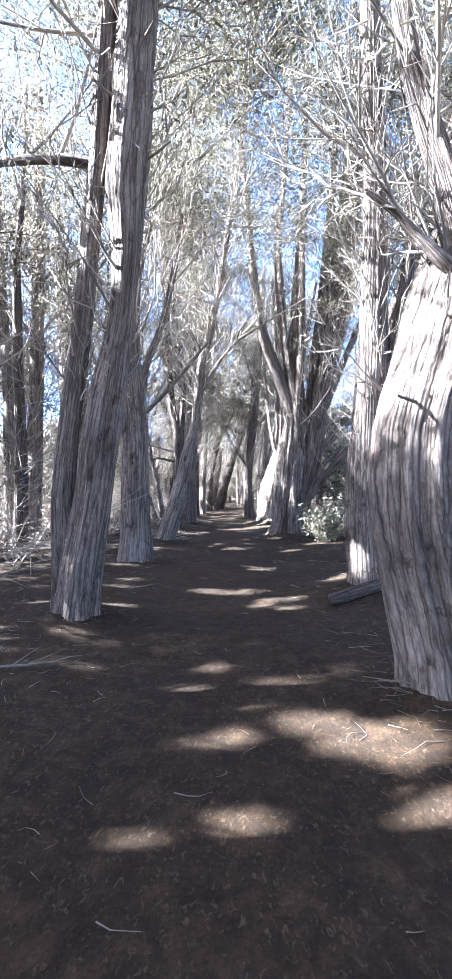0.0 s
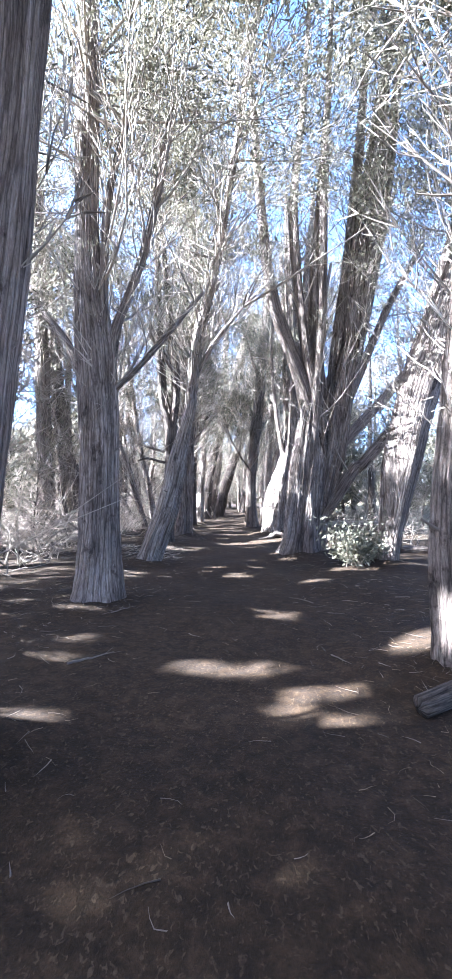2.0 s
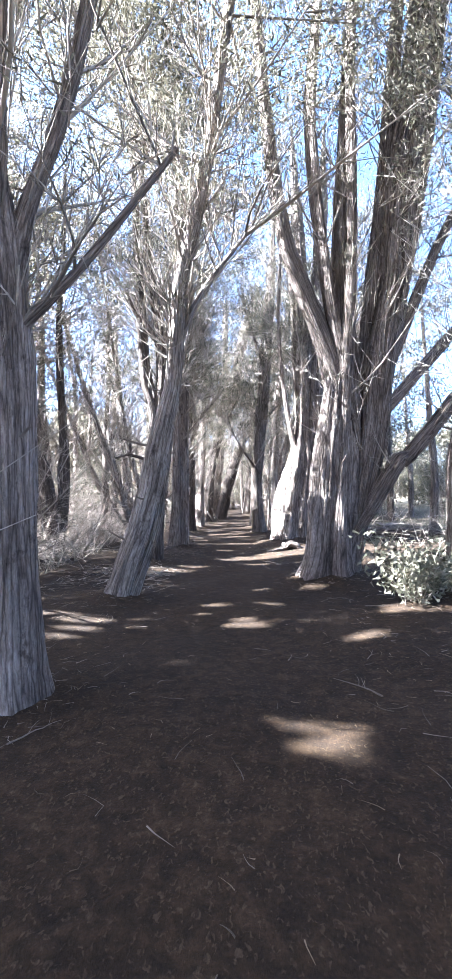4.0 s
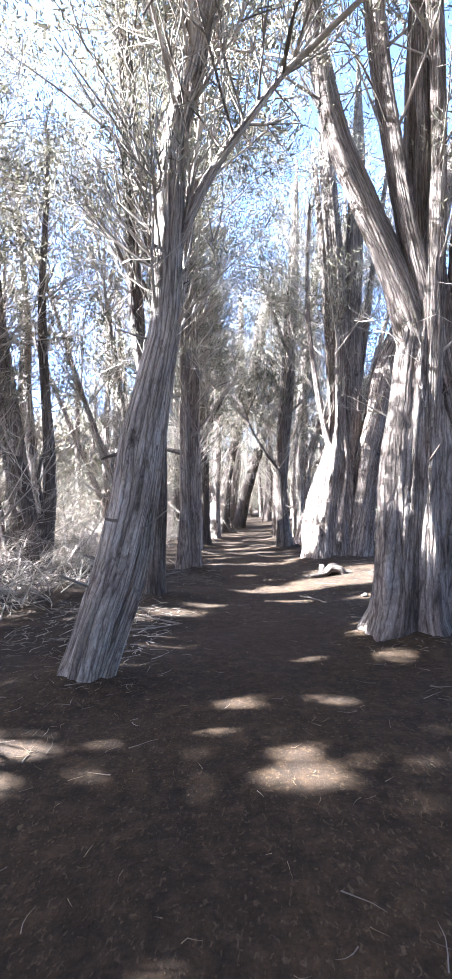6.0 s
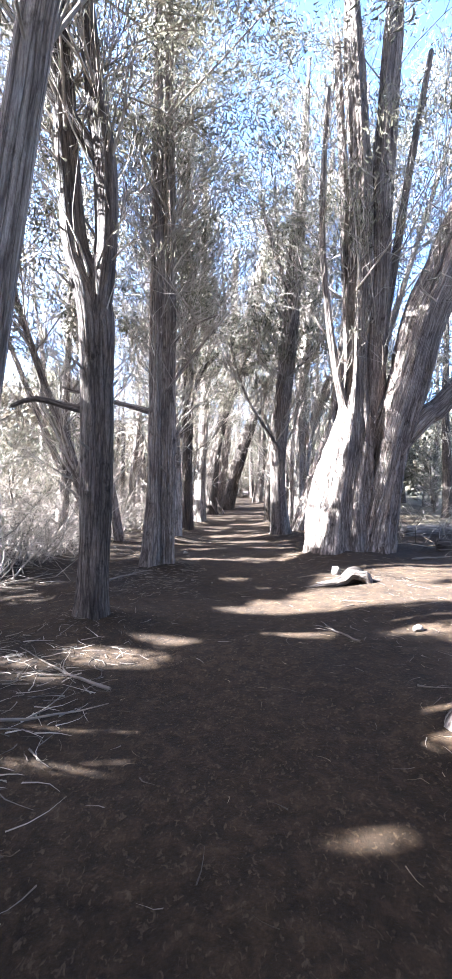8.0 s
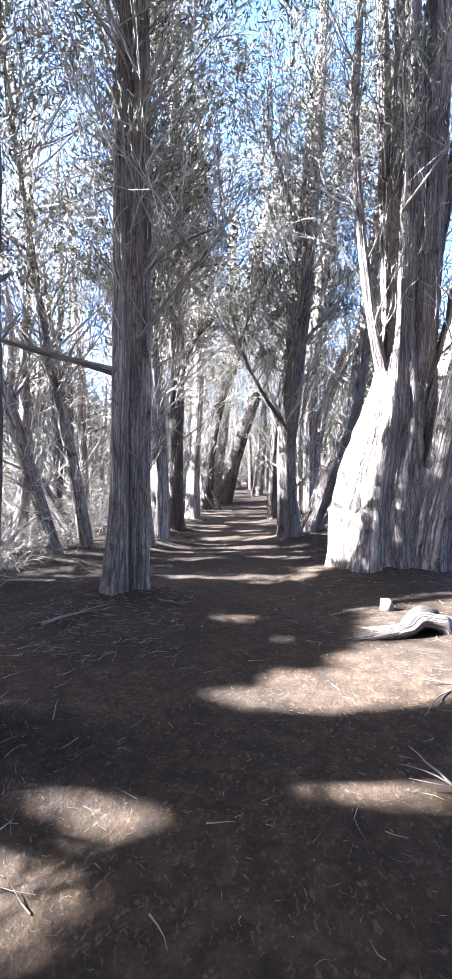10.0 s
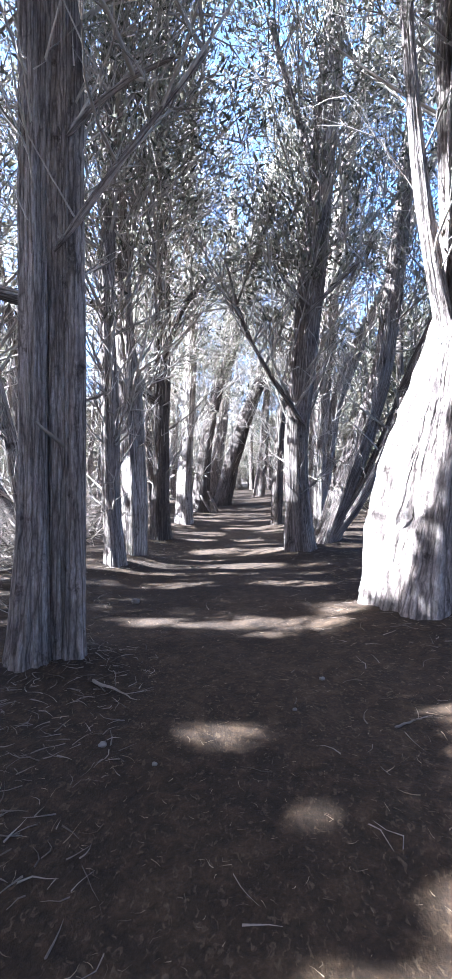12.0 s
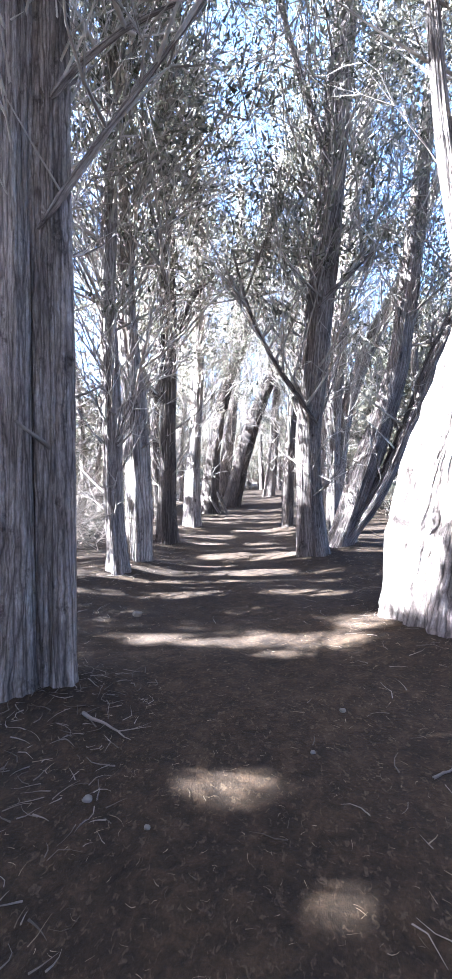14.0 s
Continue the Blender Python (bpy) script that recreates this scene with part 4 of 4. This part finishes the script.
turn_at, gap = rng.uniform(0, 6.3, len(ring)), ring[:, 2] * 1.15 + np.abs(rng.normal(0, 0.2, len(ring)))
foot = np.stack([ring[:, 0] + gap * np.cos(turn_at), ring[:, 1] + gap * np.sin(turn_at)], -1)
foot = np.column_stack([foot, gz(foot[:, 0], foot[:, 1]) + 0.006])
p, r = shoots(rng, foot, rng.uniform(0, 6.3, len(foot)), rng.normal(0.05, 0.12, len(foot)), rng.uniform(0.03, 0.16, len(foot)), rng.uniform(0.0018, 0.004, len(foot)), 4, np.zeros(len(foot)), 0.06)
p[:, :, 2] = np.maximum(p[:, :, 2], gz(p[:, :, 0], p[:, :, 1]) + 0.002)
v, q = tubes(p, r, 3)
tagged(new("bark_litter", mesh_of("bark_litter", v, q, LITTER)), "shed bark strips and twigs round the tree feet", "litter", kind="stuff")


def stick(seed, x, y, heading, length, r, material=None, forks=1):
    rng = np.random.default_rng(seed)
    o = np.array([x, y, float(gz(x, y))])
    root = thing("fallen_branch", tuple(o), "bare grey fallen branch lying on brown soil", "branch", "fallen branches on the ground")
    az = np.array([heading])
    p, rr = shoots(rng, o[None] + [[0, 0, r * 0.8]], az, np.array([0.02]), np.array([length]), np.array([r]), 9, np.zeros(1), 0.07)
    p[:, :, 2] = np.maximum(p[:, :, 2], gz(p[:, :, 0], p[:, :, 1]) + r * 0.6)
    v, q = tubes(p, rr, 7)
    part("stem", mesh_of("stem", v - o, q, material or LITTER), root)
    for k in range(forks):
        at = int(rng.integers(3, 7))
        p2, r2 = shoots(rng, p[:, at], az + rng.choice([-1, 1]) * rng.uniform(0.5, 1.0), np.array([0.12]), np.array([length * 0.4]), rr[:, at] * 0.7, 5, np.zeros(1), 0.06)
        v, q = tubes(p2, r2, 5)
        part("side_twig", mesh_of("side_twig", v - o, q, material or LITTER), root)
    return root


rng = np.random.default_rng(15)
for k in range(46):
    side = -1 if k % 3 else 1
    x = side * rng.uniform(0.7, 2.6) - (0.4 if side < 0 else 0)
    stick(300 + k, x, rng.uniform(0.3, 24), rng.uniform(0, 6.3), rng.uniform(0.12, 0.45), rng.uniform(0.0035, 0.008), forks=int(rng.integers(0, 3)))
# longer branches at the foot of the trees
for k, (x, y, h, L, r) in enumerate(((1.5, 2.7, 2.6, 0.7, 0.013), (-1.9, 3.3, 0.3, 0.8, 0.014), (-1.0, 13.0, 2.6, 1.1, 0.015), (-2.0, 12.1, 0.4, 1.2, 0.018),
                                     (-1.9, 16.2, 0.9, 0.8, 0.016), (-1.0, 17.2, 5.6, 0.45, 0.012), (1.0, 13.9, 1.9, 0.6, 0.012), (2.9, 17.6, 0.2, 1.3, 0.02), (-1.3, 6.0, 0.7, 0.4, 0.012))):
    stick(400 + k, x, y, h, L, r, forks=2)


def log_thing(label, a, b, r, seed, material=None):
    """A fallen log with rounded ends between two places on the ground."""
    a, b = np.array(a, float), np.array(b, float)
    ends = np.array([[*a, float(gz(*a)) + r * 0.7, r], [*((a + b) / 2 + 0.04), float(gz(*((a + b) / 2))) + r * 0.8, r * 0.95], [*b, float(gz(*b)) + r * 0.7, r * 0.7]])
    line = smooth_line(ends, 0.1)
    cap = line[:1].copy()
    cap[0, 3] = 0.01
    line = np.vstack([cap, line])
    line[0, :3] -= unit(line[2, :3] - line[1, :3]) * r * 0.25
    o = line[1, :3].copy() - [0, 0, r * 0.7]
    line[:, :3] -= o
    root = thing("fallen_log", tuple(o), label, "log", "fallen logs")
    part("stem", stem_mesh(line, seed, 14, 0, 0, material or BARK_DARK), root)
    return root


log_thing("dark fallen log lying beside the path", (1.2, 5.25), (2.5, 5.5), 0.07, 81)
log_thing("bleached fallen log on the open ground", (4.2, 21.5), (6.8, 22.2), 0.16, 82, BARK_PALE)
log_thing("dark fallen log on the open ground", (3.9, 18.9), (6.2, 18.3), 0.13, 83)
log_thing("grey fallen log beyond the leaning trees", (3.6, 12.4), (5.8, 11.2), 0.09, 84, BARK)
log_thing("pale fallen limb on the open ground", (3.4, 9.4), (5.6, 9.9), 0.07, 85, BARK_PALE)


def pale_stakes():
    o = np.array([-0.95, 30.6, float(gz(-0.95, 30.6))])
    root = thing("leaning_sticks", tuple(o), "two short bleached sticks propped against a trunk", "sticks")
    for dx, dy, L in ((0.05, 0.0, 0.75), (-0.22, 0.05, 0.6)):
        line = smooth_line([(dx + 0.28, dy, 0.0, 0.05), (dx + 0.1, dy + 0.05, L * 0.5, 0.05), (dx - 0.08, dy + 0.1, L, 0.04)], 0.08)
        part("stick", stem_mesh(line, 91, 8, 0, 0, BARK_PALE), root)


pale_stakes()


def lump(name, label, category, x, y, size, seed, material, sink=0.3):
    """A weathered lump: stone or stump, uneven all round."""
    rng = np.random.default_rng(seed)
    bm = bmesh.new()
    bmesh.ops.create_icosphere(bm, subdivisions=3, radius=1.0)
    ph = rng.uniform(0, 6, 6)
    for v in bm.verts:
        c = v.co
        f = 1 + 0.14 * math.sin(3 * c.x + ph[0]) * math.sin(2.6 * c.y + ph[1]) + 0.09 * math.sin(6 * c.z + ph[2] + 3 * c.x) + 0.06 * math.sin(9 * c.y + ph[3]) * math.sin(8 * c.x + ph[4])
        c *= f
        c.x, c.y, c.z = (math.copysign(abs(k) ** 0.92, k) for k in c)
        c.x, c.y, c.z = c.x * size[0], c.y * size[1], c.z * size[2]
    me = bpy.data.meshes.new(name)
    bm.to_mesh(me)
    bm.free()
    me.materials.append(material)
    me.polygons.foreach_set("use_smooth", np.full(len(me.polygons), True))
    ob = new(name, me)
    ob.location = (x, y, float(gz(x, y)) + size[2] * (1 - sink))
    return tagged(ob, label, category)


# HOLLOW: dark colour standing in for the shade inside the stump
HOLLOW = twig_material("hollow_shade", (0.03, 0.024, 0.02), (0.06, 0.048, 0.04))
STONE = twig_material("stone_grey", (0.1, 0.085, 0.07), (0.2, 0.175, 0.15))


def hollow_stump(x, y):
    """An old stump: an arch of bleached roots over a hollow, its shade a dark-coloured core."""
    root = thing("stump", (x, y, float(gz(x, y))), "weathered old stump with roots arching over a dark hollow", "stump")
    root.scale = (0.72, 0.72, 0.85)
    arch = [(-0.5, 0.08, -0.1, 0.05), (-0.3, 0.04, 0.03, 0.085), (-0.17, 0.0, 0.07, 0.07), (-0.05, 0.02, 0.15, 0.075), (0.1, 0.0, 0.14, 0.07), (0.22, 0.0, 0.1, 0.085), (0.3, 0.03, -0.1, 0.07)]
    part("root", stem_mesh(smooth_line(arch, 0.04), 501, 14, 0, 0, BARK, 1.6), root)
    back = [(-0.2, 0.2, -0.05, 0.1), (-0.02, 0.16, 0.12, 0.12), (0.14, 0.18, 0.1, 0.11), (0.26, 0.22, -0.05, 0.08)]
    part("hollow", stem_mesh(smooth_line(back, 0.05), 502, 12, 0, 0, HOLLOW, 1.4), root, "dark core coloured as the shade inside the hollow")
    for k, (dx, dy) in enumerate(((-1.05, 0.1), (-0.7, 0.5), (0.95, 0.3), (0.25, 0.85))):
        ends = [(0.25 * dx, 0.25 * dy, 0.04, 0.06), (0.55 * dx + 0.05, 0.55 * dy - 0.05, 0.0, 0.045), (dx, dy, float(gz(x + dx, y + dy) - gz(x, y)) - 0.03, 0.02)]
        part("root", stem_mesh(smooth_line(ends, 0.05), 510 + k, 10, 0, 0, BARK, 1.5), root)


hollow_stump(1.5, 15.97)
lump("stone", "pale stone on the sunlit mound", "stone", 1.42, 16.75, (0.065, 0.055, 0.085), 4, STONE, 0.5)
for k, (x, y, s) in enumerate(((0.55, 17.35, 0.02), (-0.75, 16.55, 0.022), (-0.45, 16.4, 0.014), (0.3, 16.9, 0.014), (-1.15, 19.2, 0.05), (1.6, 14.1, 0.05))):
    lump("stone", "small grey stone half sunk in soil", "stone", x, y, (s, s * 0.8, s * 0.6), 20 + k, STONE)


def bush(x, y, seed, height, width, label, leaf):
    rng = np.random.default_rng(seed)
    o = np.array([x, y, float(gz(x, y))])
    root = thing("bush", tuple(o), label, "bush")
    n = 40
    p, r = shoots(rng, rng.normal(0, 0.08, (n, 3)) * [1, 1, 0], rng.uniform(0, 6.3, n), rng.uniform(0.6, 1.4, n), height * rng.uniform(0.5, 1.1, n), np.full(n, 0.009), 6, rng.uniform(-0.2, 0.1, n), 0.08)
    p[:, :, :2] *= width
    v, q = tubes(p, r, 4)
    part("twig_spray", mesh_of("twig_spray", v, q, TWIG), root, kind="stuff")
    c = p[:, 2:].reshape(-1, 3)
    v, t = sprays(rng, c, unit(rng.normal(0, 1, c.shape) + [0, 0, 0.4]), 14, 0.1, 0.09, 0.02)
    part("foliage", mesh_of("foliage", v, [], leaf, False, t), root)
    return root


bush(2.3, 10.4, 1, 0.9, 1.1, "low leafy bush with sunlit leaves at a tree foot", LEAF_BUSH)


# tangled dead brush under the thicket
def brush(seed, n, xs, ys, name, label, tall_by=1.0):
    rng = np.random.default_rng(seed)
    x, y = rng.uniform(*xs, n), rng.uniform(*ys, n)
    start = np.stack([x, y, gz(x, y)], -1)
    L = rng.uniform(0.4, 1.7, n) * tall_by
    p, r = shoots(rng, start, rng.uniform(0, 6.3, n), rng.uniform(0.2, 1.3, n), L, rng.uniform(0.006, 0.016, n) * tall_by ** 0.5, 5, rng.uniform(-0.6, 0.1, n), 0.09)
    p[:, :, 2] = np.maximum(p[:, :, 2], gz(p[:, :, 0], p[:, :, 1]) + 0.01)
    a = tubes(p, r, 3)
    w = np.repeat(np.arange(n), 3)
    at = rng.integers(2, 5, len(w))
    p2, r2 = shoots(rng, p[w, at], rng.uniform(0, 6.3, len(w)), rng.uniform(-0.2, 1.0, len(w)), L[w] * rng.uniform(0.2, 0.5, len(w)), np.full(len(w), 0.006), 2, rng.uniform(-0.3, 0.2, len(w)), 0.07)
    v, q = joined([a, tubes(p2, r2, 3)])
    return tagged(new(name, mesh_of(name, v, q, BRUSH)), label, "brush", kind="stuff")


brush(31, 2600, (-8.5, -3.3), (3, 42), "brushwood", "tangled dead brown brushwood under the thicket")
brush(34, 900, (-6.8, -3.2), (13.5, 32), "brushwood", "dense heap of dead brown brushwood beside the path", 1.25)
brush(35, 700, (-9.0, -3.8), (5, 45), "brushwood", "tall tangle of dead stems and suckers in the thicket", 2.3)
brush(36, 1100, (-7.5, -3.4), (11, 36), "brushwood", "low dark heap of dead sticks beneath the thicket", 0.6)
brush(33, 800, (-11.5, -8.5), (0, 42), "brushwood", "tangled dead brown brushwood under the outer trees", 1.35)
brush(32, 420, (3.8, 8.5), (8, 34), "brushwood", "scattered dead brushwood on open ground")
